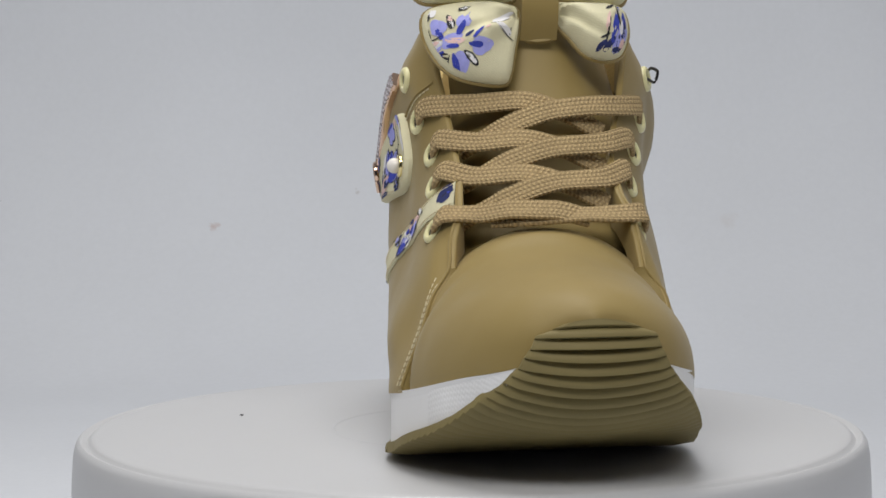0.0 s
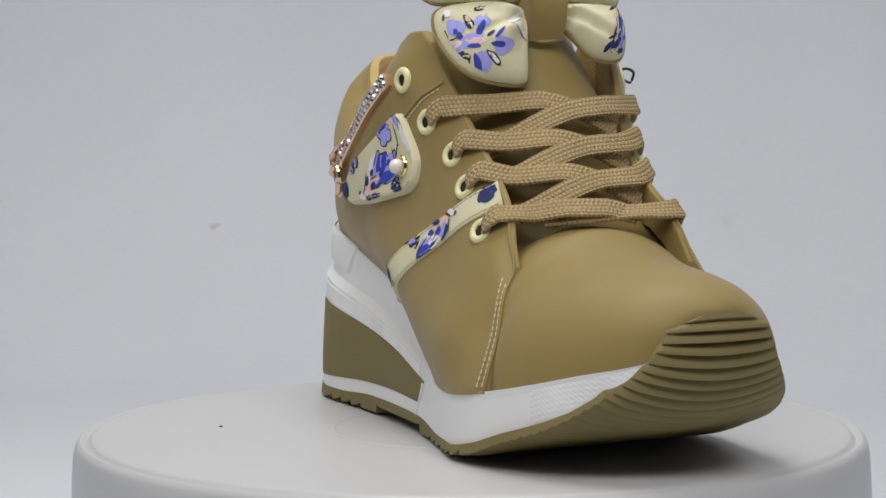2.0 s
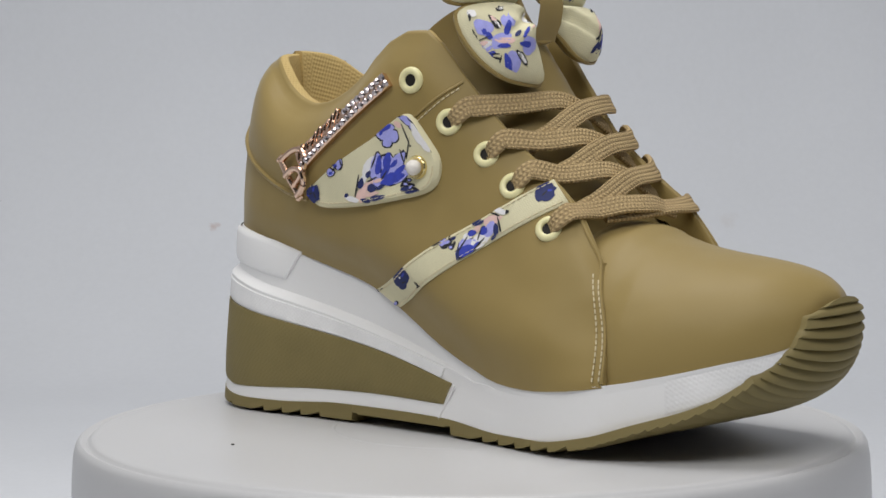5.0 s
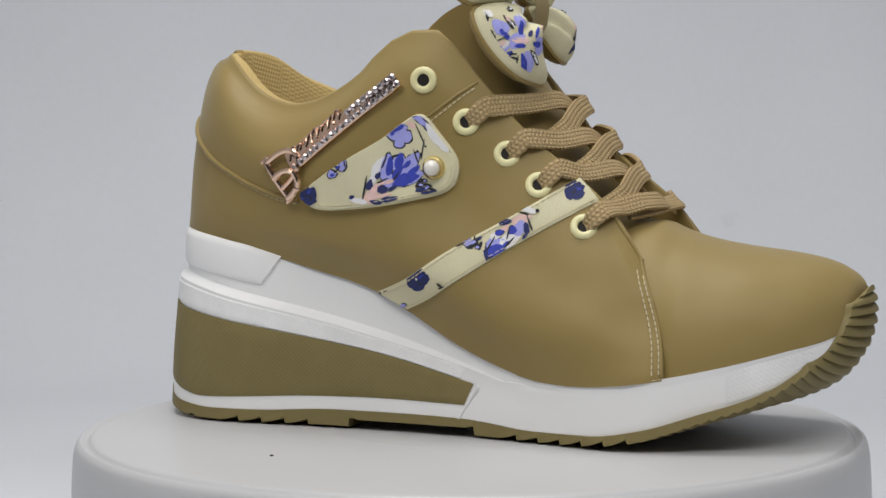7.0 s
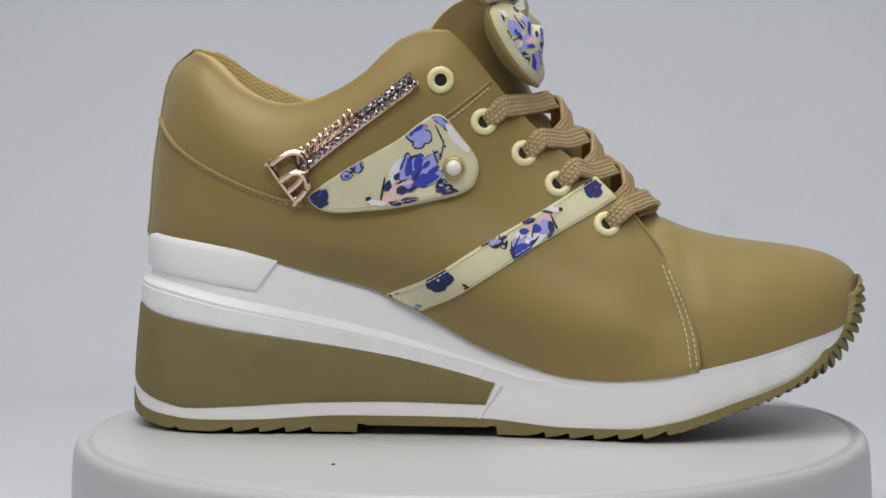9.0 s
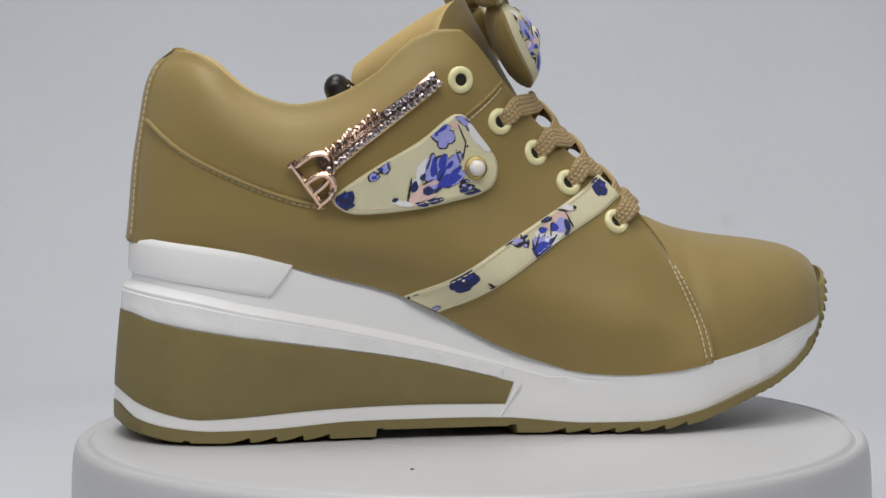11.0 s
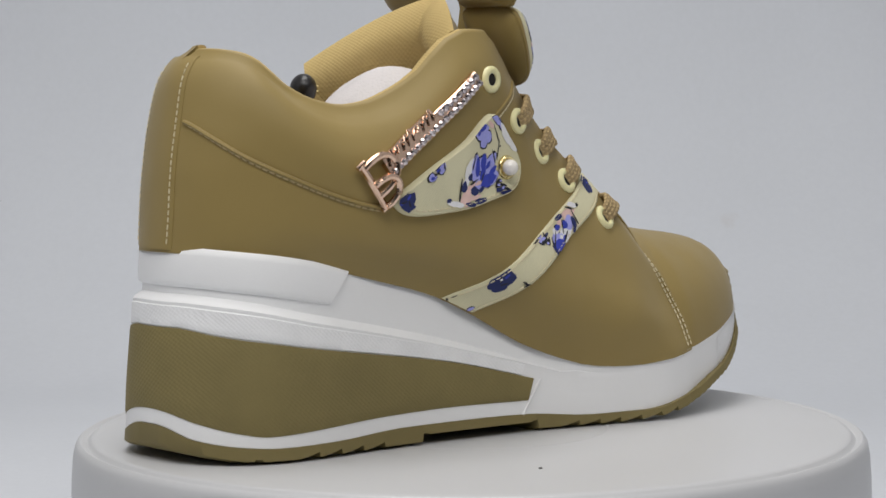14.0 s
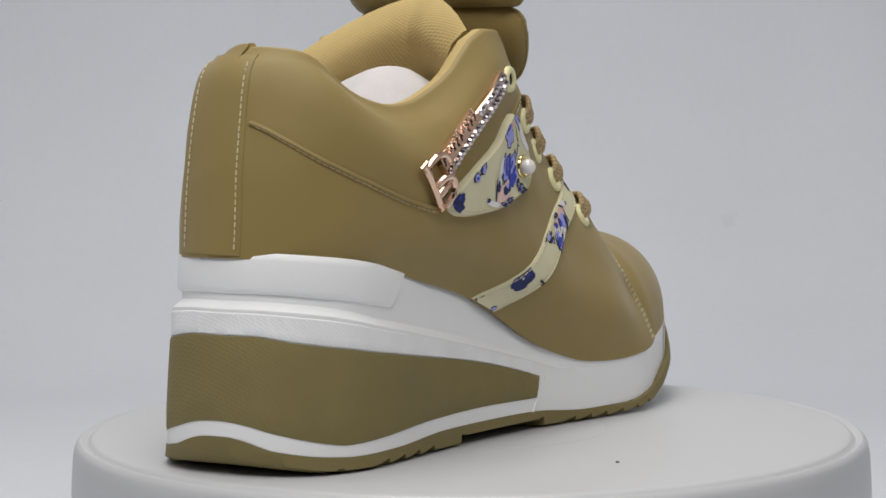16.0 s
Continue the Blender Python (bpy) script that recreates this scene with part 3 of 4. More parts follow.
    # tongue: padded, its wings swept back inside the collar, lined behind
    spine = path3([(x, 0, z) for x, z in TONGUE], 40)
    front, behind = [], []
    for i, p in enumerate(spine):
        a, b = spine[max(i - 1, 0)], spine[min(i + 1, 40)]
        d = (b - a).normalized()
        nrm = Vector((d.z, 0, -d.x))
        up = min(max((i - 14) / 18, 0), 1)
        up = up * up * (3 - 2 * up)
        y = 13 + 10.0 * min(i / 30, 1)
        fr, bk = [], []
        for k in range(25):
            s = -1 + k / 12
            w = 28.5 + (i / 40 if s < 0 else 8.2 * min(i / 28, 1))
            t = (4.0 + 4.6 * up) * (1 - 0.35 * s ** 4) * min(i / 14, 1) * min((40 - i) / 3, 1) ** 0.5 + 0.8
            reach = i * (1 - (0.12 * abs(s) ** 2.6 if s < 0 else 0.22 * abs(s) ** 1.6))
            lo = int(min(reach, 39))
            q = spine[lo].lerp(spine[lo + 1], reach - lo) - nrm * (1 - up) * (6 * s * s + 2 * s ** 4)
            q.x += 0.13 * w * s * (1 - up) - up * (25 if s < 0 else 42) * abs(s) ** (3.0 - 1.6 * min(max((i - 26) / 12, 0), 1))
            side = Vector((d.z, s * 0.9 * up, -d.x)).normalized()
            fr.append(Vector((q.x, y + w * s, q.z)))
            bk.append(Vector((q.x, y + w * s, q.z)) - side * t * 1.5)
        front.append(fr)
        behind.append(bk)
    bm, _ = sheet(front)
    sheet([[a, b] for a, b in zip([f[0] for f in front], [f[0] for f in behind])], bm=bm)
    tongue = part("tongue", bm, LEATHER, shoe, "padded tan tongue")
    bm, _ = sheet(behind)
    sheet([[a, b] for a, b in zip([f[-1] for f in front], [f[-1] for f in behind])], bm=bm)
    sheet([[a, b] for a, b in zip(front[-1], behind[-1])], bm=bm)
    part("tongue_lining", bm, LINING, tongue, "pale tan mesh tongue lining")
    # footbed closes the inside
    rows = []
    for i in range(25):
        x = -104 + 170 * i / 24
        rows.append([Vector((x, UPPER_MID(x) + s * (upper_width(x, 0.1, UPPER_FOOT(x) + 6) - 3), UPPER_FOOT(x) + 5)) for s in np.linspace(-1, 1, 9)])
    part("footbed", sheet(rows)[0], LINING, shoe)


shoe = tagged(new("wedge_sneaker"), "tan wedge sneaker with floral strap, bow and white wedge sole", "shoe")
build_sole(shoe)
build_upper(shoe)


# ---- things sewn and fixed to the shoe ----
def sewn(points, off=0.35, n=40):
    """Points on the decorated wall along a side-view line of (x, z)."""
    line = path3([(x, 0, z) for x, z in points], n)
    return [wall(p.x, p.z, -1, off) for p in line]


def stitching(name, line, parent, material=THREAD, step=2.3, size=0.27):
    """Short thread loops along a line of (point, normal)."""
    bm = bmesh.new()
    pts = [p for p, _ in line]
    run = [0.0]
    for a, b in zip(pts, pts[1:]):
        run.append(run[-1] + (b - a).length)
    k = 0.4
    at = lambda s: pts[max(min(int(np.searchsorted(run, s)), len(pts) - 1), 1) - 1].lerp(pts[max(min(int(np.searchsorted(run, s)), len(pts) - 1), 1)], (s - run[max(min(int(np.searchsorted(run, s)), len(pts) - 1), 1) - 1]) / max(run[max(min(int(np.searchsorted(run, s)), len(pts) - 1), 1)] - run[max(min(int(np.searchsorted(run, s)), len(pts) - 1), 1) - 1], 1e-6))
    while k + step * 0.7 < run[-1]:
        tube([at(k), at(k + step * 0.35), at(k + step * 0.7)], size, 5, bm)
        k += step
    return tagged(part(name, bm, material, parent), kind="stuff")


def seam(name, line, parent, radius=0.7, material=LEATHER):
    return part(name, tube([p for p, _ in line], radius, 8, flat=0.8), material, parent)


def outline(points, n=72, soft=0.0):
    """A closed smooth line through (u, v) points, evenly divided."""
    pts = [Vector((*p, 0)) for p in points]
    k = len(pts)
    out = []
    for i in range(k):
        p0, p1, p2, p3 = pts[i - 1], pts[i], pts[(i + 1) % k], pts[(i + 2) % k]
        for j in range(max(n // k, 2)):
            t = j / max(n // k, 2)
            out.append((p1 + 0.5 * (1 - soft) * ((p2 - p0) * t + (2 * p0 - 5 * p1 + 4 * p2 - p3) * t * t + (3 * p1 - p0 - 3 * p2 + p3) * t ** 3) if soft < 1 else p1.lerp(p2, t)).to_2d())
    return out


def folds(u, v, pinch, depth):
    """Creases that run out from the pinched middle of a bow."""
    if pinch is None:
        return 1.0
    d = Vector((u, v)) - Vector(pinch[:2])
    a = math.atan2(d.y, d.x)
    run = d.x * math.cos(radians(pinch[2])) + d.y * math.sin(radians(pinch[2]))
    off = -d.x * math.sin(radians(pinch[2])) + d.y * math.cos(radians(pinch[2]))
    depth_here = max(0, 1 - abs(run - 8) / 20)
    crease = depth_here * (0.16 * math.exp(-((off - 3.2) / 2.4) ** 2) - 0.34 * math.exp(-(off / 1.7) ** 2))
    return 1 + crease + depth * math.sin(7 * a + 0.8) * math.exp(-d.length / 16) - 0.45 * math.exp(-(d.length / 7) ** 2) + 0.06 * math.sin(d.length * 0.42 + 2 * a)


def patch(name, edge, place, material, parent, height=1.6, foot=0.0, label="", rings=9, round_off=0.12, pinch=None):
    """A cushion over a closed outline on a surface: place(u, v, off) gives its points."""
    c = sum(edge, Vector((0, 0))) / len(edge)
    rows = [[place(p.x, p.y, foot) for p in edge]]
    for i in range(rings):
        f = 1 - (i / rings) ** 1.4
        h = foot + height * min(1, (1 - f + 0.02) / round_off) ** 0.5
        rows.append([place(c.x + (p.x - c.x) * f, c.y + (p.y - c.y) * f, foot + (h - foot) * folds(c.x + (p.x - c.x) * f, c.y + (p.y - c.y) * f, pinch, 0.22)) for p in edge])
    bm, vs = sheet(rows, True)
    mid = bm.verts.new(place(c.x, c.y, foot + height * folds(c.x, c.y, pinch, 0.22)))
    for i in range(len(edge)):
        bm.faces.new((vs[-1][i], vs[-1][(i + 1) % len(edge)], mid))
    return part(name, bm, material, parent, label)


def blot(bm, cx, cy, a, b, turn, place, off, n=14, wobble=0.12, seed=0):
    """A small printed leaf or petal, laid on a surface."""
    rnd = random.Random(seed)
    c, s = math.cos(radians(turn)), math.sin(radians(turn))
    ring, half = [], []
    for i in range(n):
        k = 2 * math.pi * i / n
        r = 1 + wobble * (rnd.random() - 0.5) * 2
        u, v = a * r * math.cos(k), b * r * math.sin(k) * (1 - 0.25 * math.cos(k))
        ring.append(bm.verts.new(place(cx + c * u - s * v, cy + s * u + c * v, off)))
        half.append(bm.verts.new(place(cx + (c * u - s * v) * 0.5, cy + (s * u + c * v) * 0.5, off)))
    mid = bm.verts.new(place(cx, cy, off))
    for i in range(n):
        j = (i + 1) % n
        bm.faces.new((ring[i], ring[j], half[j], half[i]))
        bm.faces.new((half[i], half[j], mid))


def prints(rows, place, parent, off):
    """Printed shapes: rows of (material, cx, cy, long, short, turn); later rows lie on top."""
    for i, (mat, cx, cy, a, b, turn) in enumerate(rows):
        bm = bmesh.new()
        blot(bm, cx, cy, a, b, turn, place, off + 0.03 + 0.005 * i, seed=i)
        part("printed_petal", bm, mat, parent, mat.name.replace("_", " ") + " on cream fabric")


def kept_in(edge, place, most=0.96):
    """The place function with points past the share most of an outline drawn back inside it."""
    c = sum(edge, Vector((0, 0))) / len(edge)
    rim = sorted((math.atan2((p - c).y, (p - c).x), (p - c).length) for p in edge)
    rim = [(rim[-1][0] - 2 * math.pi, rim[-1][1])] + rim + [(rim[0][0] + 2 * math.pi, rim[0][1])]
    angles, radii = [a for a, _ in rim], [r for _, r in rim]

    def at(u, v, off):
        q = Vector((u, v)) - c
        top = most * float(np.interp(math.atan2(q.y, q.x), angles, radii))
        if q.length > top:
            q *= top / q.length
        return place(c.x + q.x, c.y + q.y, off)
    return at


def inked(rows, mats, grow=0.4):
    """The rows with a dark outline under each shape of the given colours."""
    return [(INK, x, y, a + grow, b + grow, turn) for m, x, y, a, b, turn in rows if m in mats] + rows


def on_wall(base):
    return lambda x, z, off: wall(x, z, -1, base + off)[0]


def build_trim(shoe):
    # heel strip and seams
    def back(y, z, off):
        lo, hi = HEEL_BACK(z), HEEL_BACK(z) + 40
        v = lambda x: (z - UPPER_FOOT(x)) / max(COLLAR(x) - UPPER_FOOT(x), 1)
        for _ in range(30):
            m = (lo + hi) / 2
            if upper_width(m, min(v(m), 1), z) < abs(y - UPPER_MID(m)):
                lo = m
            else:
                hi = m
        return Vector((lo - off, y, z))
    rows = []
    for z in np.linspace(66.5, 128.4, 44):
        w = 9.0 - 1.2 * (z - 66) / 63
        rows.append([back(27 + (w if s < 0 else 2.1 * w) * s, z, o) for s, o in ((-1.0, -0.3), (-1.0, 0.25), (-0.93, 0.5), (-0.5, 0.6), (0, 0.65), (0.5, 0.6), (0.93, 0.5), (1.0, 0.25), (1.0, -0.3))])
    strip = part("heel_strip", sheet(rows)[0], LEATHER, shoe, "stitched tan heel strip")
    for s in (-0.8, 0.8):
        stitching("stitching", [(back(27 + (9.0 - 1.2 * (z - 66) / 63) * s * (1 if s < 0 else 2.1), z, 0.6), None) for z in np.linspace(68, 127.6, 62)], strip, size=0.25)
    line = [(-109.7, 107.3), (-109.0, 106.2), (-107.6, 103.8), (-102.8, 98.4), (-95, 92.9), (-83.4, 87.0), (-73.8, 83.0), (-64.1, 80.0), (-56, 78.6)]
    seam("seam", sewn(line, 0.25, 60), shoe, 0.95)
    stitching("stitching", sewn([(x + 0.2, z - 1.1) for x, z in line], 0.35, 60), shoe, THREAD_TAN, 2.4, 0.36)
    seam("seam", sewn([(7.4, 119.6), (0.1, 114), (-9.5, 106.8)], 0.0, 20), shoe, 0.7)
    stitching("stitching", sewn([(7.0, 117.6), (0.5, 112.3), (-8.5, 105.2)], 0.25, 20), shoe, THREAD, 2.0, 0.27)
    # double row beside the toe box
    for d in (0.9, 3.1):
        pts = []
        for v in np.linspace(0.02, 0.92, 34):
            x = FRONT(v) - d
            pts.append(wall(x, UPPER_FOOT(x) + (COLLAR(x) - UPPER_FOOT(x)) * v, -1, 0.4))
        stitching("stitching", pts, shoe, THREAD, 2.1, 0.26)
    edge = []
    for v in np.linspace(0.0, 0.97, 40):
        x = FRONT(v) - 0.3
        edge.append(wall(x, UPPER_FOOT(x) + (COLLAR(x) - UPPER_FOOT(x)) * v, -1, -0.25))
    seam("panel_edge", edge, shoe, 0.65)
    far = []
    for v in np.linspace(0.0, 0.97, 40):
        x = FRONT(v) + 9.7
        far.append(wall(x, UPPER_FOOT(x) + (rim_height(x, 1) - UPPER_FOOT(x)) * v, 1, -0.25))
    seam("panel_edge", far, shoe, 0.8, PIPING)
    # floral strap over the ball of the foot
    low = path3([(-16.5, 0, 41.6), (-6, 0, 46.4), (3.6, 0, 52.1), (24.6, 0, 65), (50.5, 0, 79.4)], 40)
    high = path3([(-28.4, 0, 47.2), (-16.4, 0, 52.2), (3.7, 0, 64.2), (24.7, 0, 75.9), (43.2, 0, 87.0)], 40)
    rows = []
    for a, b in zip(low, high):
        r = []
        for f, o in ((0, -0.2), (0, 0.5), (0.05, 0.8), (0.25, 0.9), (0.5, 0.95), (0.75, 0.9), (0.95, 0.8), (1, 0.5), (1, -0.2)):
            p = a.lerp(b, f)
            r.append(wall(p.x, p.z, -1, o)[0])
        rows.append(r)
    strap = part("floral_strap", sheet(rows)[0], FABRIC, shoe, "cream floral fabric strap")
    for f in (0.10, 0.90):
        stitching("stitching", [wall(a.lerp(b, f).x, a.lerp(b, f).z, -1, 1.0) for a, b in zip(low, high)], strap, THREAD, 2.3, 0.22)
    rows = [(NAVY, -9.7, 53.0, 4.0, 3.5, 20), (NAVY, 42.1, 82.8, 3.1, 2.9, 20),
            (NAVY, -10.7, 54.9, 3.5, 1.67, 25), (NAVY, -12.6, 52.1, 2.4, 1.97, 100), (NAVY, -8.7, 52.6, 3.3, 2.42, 20), (NAVY, -10.3, 50.1, 2.7, 1.36, 0), (NAVY, -6.4, 53.3, 1.4, 1.67, 0), (BLUE, -8.3, 54.1, 1.1, 0.45, 40),
            (INK, -10.5, 53.1, 1.2, 0.3, 100), (INK, -8.7, 51.5, 1.5, 0.3, 10), (PALE, -10.3, 53.1, 0.5, 0.38, 0), (NAVY, 40.9, 84.1, 2.0, 2.58, 30), (NAVY, 43.3, 81.5, 2.1, 1.97, 0), (NAVY, 42.1, 83.7, 2.1, 1.97, 120),
            (INK, 42.1, 82.3, 1.4, 0.3, 60), (BLUE, 43.3, 83.0, 0.8, 0.38, 0), (LILAC, 7.5, 65.5, 3.0, 1.36, 150), (INK, 5.5, 64.7, 2.0, 0.45, 20), (INK, 8.3, 67.3, 2.0, 0.68, 40), (INK, 10.6, 65.8, 1.8, 0.76, 110),
            (INK, 9.4, 64.0, 1.8, 0.68, 20), (INK, 12.2, 64.3, 1.5, 0.68, 70), (LILAC, 10.0, 65.5, 0.7, 0.45, 0), (LILAC, 11.4, 63.7, 0.7, 0.45, 0), (LILAC, 8.4, 66.2, 0.6, 0.38, 0), (NAVY, 11.8, 66.7, 1.1, 0.53, 30),
            (LILAC, 17.8, 64.1, 3.8, 3.03, 30), (PALE, 22.6, 66.9, 4.5, 2.27, 40), (PINK, 25.9, 73.1, 3.8, 1.82, 20), (PINK, 20.2, 70.3, 1.8, 1.06, 60), (LILAC, 25.0, 70.2, 3.0, 1.97, 60), (PALE, 17.0, 67.5, 1.8, 1.21, 0),
            (BLUE, 17.4, 62.7, 3.6, 1.97, 20), (BLUE, 18.2, 60.4, 3.5, 0.76, 28), (BLUE, 23.0, 69.5, 1.5, 1.44, 0), (BLUE, 18.5, 68.7, 1.7, 0.98, 20), (NAVY, 27.7, 70.3, 2.1, 1.06, 110), (NAVY, 20.2, 72.3, 2.3, 1.06, 10),
            (BLUE, 21.0, 64.8, 1.5, 0.68, 50), (NAVY, 27.5, 67.7, 1.4, 0.61, 50), (NAVY, 14.6, 61.7, 2.3, 0.61, 100), (INK, 28.7, 71.9, 3.0, 0.34, 115), (INK, 25.9, 75.3, 2.7, 0.3, 165), (INK, 22.2, 65.5, 2.6, 0.38, 50),
            (INK, 23.4, 63.9, 2.3, 0.3, 20), (INK, 15.8, 64.9, 3.0, 0.3, 65), (INK, 21.4, 68.4, 2.0, 0.3, 80), (PALE, 27.9, 76.3, 3.0, 0.98, 165), (PALE, 26.3, 77.5, 1.1, 0.68, 100), (INK, 31.0, 76.0, 0.7, 0.68, 0),
            (INK, -1.3, 51.3, 1.2, 0.38, 150), (INK, -0.5, 50.5, 1.2, 0.3, 20), (INK, -27.0, 47.3, 0.9, 0.4, 120), (LILAC, -17.6, 43.2, 1.3, 0.6, 20), (INK, -24.5, 48.0, 1.0, 0.19, 20)]
    floor_of = curve(*[(p.x, p.z) for p in low[::4]])
    roof_of = curve(*[(p.x, p.z) for p in high[::4]])
    inside = lambda x, z, off: on_wall(0.9)(x, min(max(z, floor_of(x) + 0.2), roof_of(x) - 0.2), off)
    prints(inked(rows, (LILAC, BLUE), 0.22), inside, strap, 0.0)

    # floral flap with its pearl stud
    edge = outline([(-54.6, 80.9), (-51.7, 83.8), (-40.1, 91.4), (-24.8, 99.9), (-16.1, 106.3), (-11.4, 108.8), (-8.0, 107.6), (-3.6, 102.2), (1.9, 95), (3.2, 89.8), (1.5, 84.5), (-3.5, 81.4), (-13.5, 79.2), (-26.9, 76.9), (-44.1, 75.6), (-51.4, 77.1)], 112)
    flap = patch("floral_flap", edge, on_wall(0.0), FABRIC, shoe, 3.2, -0.4, "cream fabric flap with blue flower print", round_off=0.06)
    hem = [wall(-26 + (p.x + 26) * 0.93, 88 + (p.y - 88) * 0.86, -1, 2.95) for p in edge[60:] + edge[:8]]
    stitching("stitching", hem, flap, THREAD, 2.4, 0.24)
    rows = [(NAVY, -51.3, 80.6, 4.1, 3.5, 10),
            (LILAC, -18.9, 102.3, 2.7, 2.03, 40), (LILAC, -15.4, 101.5, 2.5, 2.03, 150), (LILAC, -17.4, 99.6, 2.2, 1.72, 90), (LILAC, -17.3, 104.1, 2.7, 1.72, 0), (BLUE, -18.1, 104.1, 2.7, 1.09, 20), (BLUE, -19.7, 102.6, 1.2, 0.62, 60),
            (LILAC, -9.7, 107.2, 3.4, 1.72, 150), (LILAC, -7.3, 104.7, 2.0, 1.09, 140), (INK, -10.2, 102.1, 3.9, 0.27, 115), (INK, -9.3, 96.9, 3.9, 0.27, 80), (INK, -7.3, 105.8, 2.7, 0.31, 140), (INK, -11.3, 108.5, 2.0, 0.31, 20),
            (PINK, -13.3, 105.3, 1.7, 0.94, 150), (PALE, -5.3, 102.1, 4.7, 1.88, 125), (PALE, -2.1, 98.3, 3.1, 1.41, 130), (INK, -8.2, 98.0, 0.5, 0.31, 0), (INK, 0.7, 96.4, 0.8, 0.47, 120), (PALE, -24.3, 90.9, 3.9, 1.88, 60),
            (LILAC, -21.8, 90.8, 4.7, 2.03, 80), (LILAC, -17.4, 92.0, 3.4, 2.5, 85), (LILAC, -13.4, 92.5, 4.4, 2.19, 50), (LILAC, -13.8, 87.3, 4.7, 2.81, 20), (LILAC, -19.9, 86.0, 3.4, 2.34, 20), (PALE, -26.6, 86.1, 3.1, 1.25, 70),
            (INK, -18.2, 94.9, 2.4, 0.35, 15), (INK, -11.8, 94.7, 2.7, 0.31, 110), (INK, -22.6, 92.7, 3.1, 0.31, 70), (BLUE, -20.9, 91.0, 3.8, 1.17, 82), (BLUE, -17.6, 92.9, 3.1, 1.6, 75), (BLUE, -14.9, 91.8, 1.9, 0.86, 50),
            (BLUE, -12.6, 89.5, 3.1, 1.09, 40), (BLUE, -14.7, 86.6, 4.4, 2.03, 15), (BLUE, -18.2, 88.9, 3.1, 1.25, 60), (BLUE, -17.1, 84.8, 2.8, 1.09, 0), (PINK, -26.6, 80.9, 3.1, 2.03, 60), (PINK, -24.4, 84.0, 2.7, 1.25, 40),
            (PINK, -20.6, 85.6, 1.7, 0.7, 20), (PINK, -22.7, 80.8, 2.7, 0.78, 10), (NAVY, -24.6, 87.9, 1.4, 0.86, 60), (NAVY, -27.4, 84.6, 2.0, 1.17, 80), (NAVY, -22.7, 82.9, 1.9, 1.56, 0), (NAVY, -19.5, 83.3, 1.7, 0.7, 30),
            (NAVY, -20.3, 79.4, 3.0, 0.94, 8), (NAVY, -25.1, 78.5, 2.2, 0.78, 170), (INK, -29.0, 83.6, 4.4, 0.39, 82), (INK, -23.0, 86.0, 2.2, 0.31, 25), (INK, -18.6, 87.4, 2.0, 0.31, 60), (PALE, -31.4, 79.0, 3.4, 0.94, 170),
            (NAVY, -33.7, 80.3, 1.1, 0.78, 20), (INK, -9.8, 85.7, 1.7, 0.7, 30), (INK, -7.4, 84.2, 1.9, 0.62, 170), (NAVY, -9.1, 82.7, 2.7, 0.78, 10), (INK, -11.1, 84.3, 1.2, 0.55, 70), (INK, -5.4, 82.6, 1.7, 0.62, 160),
            (LILAC, -9.8, 84.2, 0.9, 0.47, 0), (LILAC, -7.4, 83.3, 0.9, 0.47, 30), (LILAC, -8.4, 85.7, 0.7, 0.39, 0), (NAVY, -6.6, 81.6, 3.1, 0.55, 10), (NAVY, -53.2, 81.6, 2.7, 2.03, 100), (NAVY, -49.7, 81.8, 2.7, 2.34, 40),
            (NAVY, -51.7, 79.3, 3.1, 2.03, 160), (NAVY, -49.4, 79.1, 2.2, 1.41, 0), (BLUE, -50.1, 82.6, 1.1, 0.47, 60), (INK, -52.1, 80.8, 1.6, 0.31, 20), (INK, -49.7, 80.4, 1.6, 0.31, 110), (BLUE, -53.2, 80.1, 1.1, 0.39, 0),
            (LILAC, -37.2, 91.5, 2.0, 1.41, 60), (LILAC, -41.1, 88.6, 1.7, 1.25, 0), (BLUE, -38.8, 90.8, 0.9, 0.62, 40), (BLUE, -41.0, 88.3, 0.9, 0.62, 0), (INK, -39.2, 89.9, 1.6, 0.31, 40), (INK, -36.4, 92.2, 1.2, 0.31, 100),
            (NAVY, -39.9, 91.2, 0.8, 0.47, 0)]
    prints(inked(rows, (LILAC,)), kept_in(edge, on_wall(2.8), 0.975), flap, 0.0)
    p, nrm = wall(-5.0, 90.6, -1, 2.7)
    turn = nrm.to_track_quat("Z", "Y").to_matrix().to_4x4()
    stud = bmesh.new()
    rings = [(4.1, 0), (4.1, 0.8), (3.7, 1.3), (3.1, 1.1), (2.9, 0.7), (0.1, 0.6)]
    sheet([[Vector((r * math.cos(k), r * math.sin(k), z)) for k in np.linspace(0, 2 * math.pi, 32, endpoint=False)] for r, z in rings], True, stud)
    stud.transform(Matrix.Translation(p) @ turn)
    cup = part("stud_cup", stud, BRASS, shoe, "pale gold stud cup")
    pearl = bmesh.new()
    bmesh.ops.create_uvsphere(pearl, u_segments=28, v_segments=16, radius=2.75, matrix=Matrix.Translation(p + nrm * 2.4))
    part("pearl", pearl, PEARL, cup, "glossy white pearl")

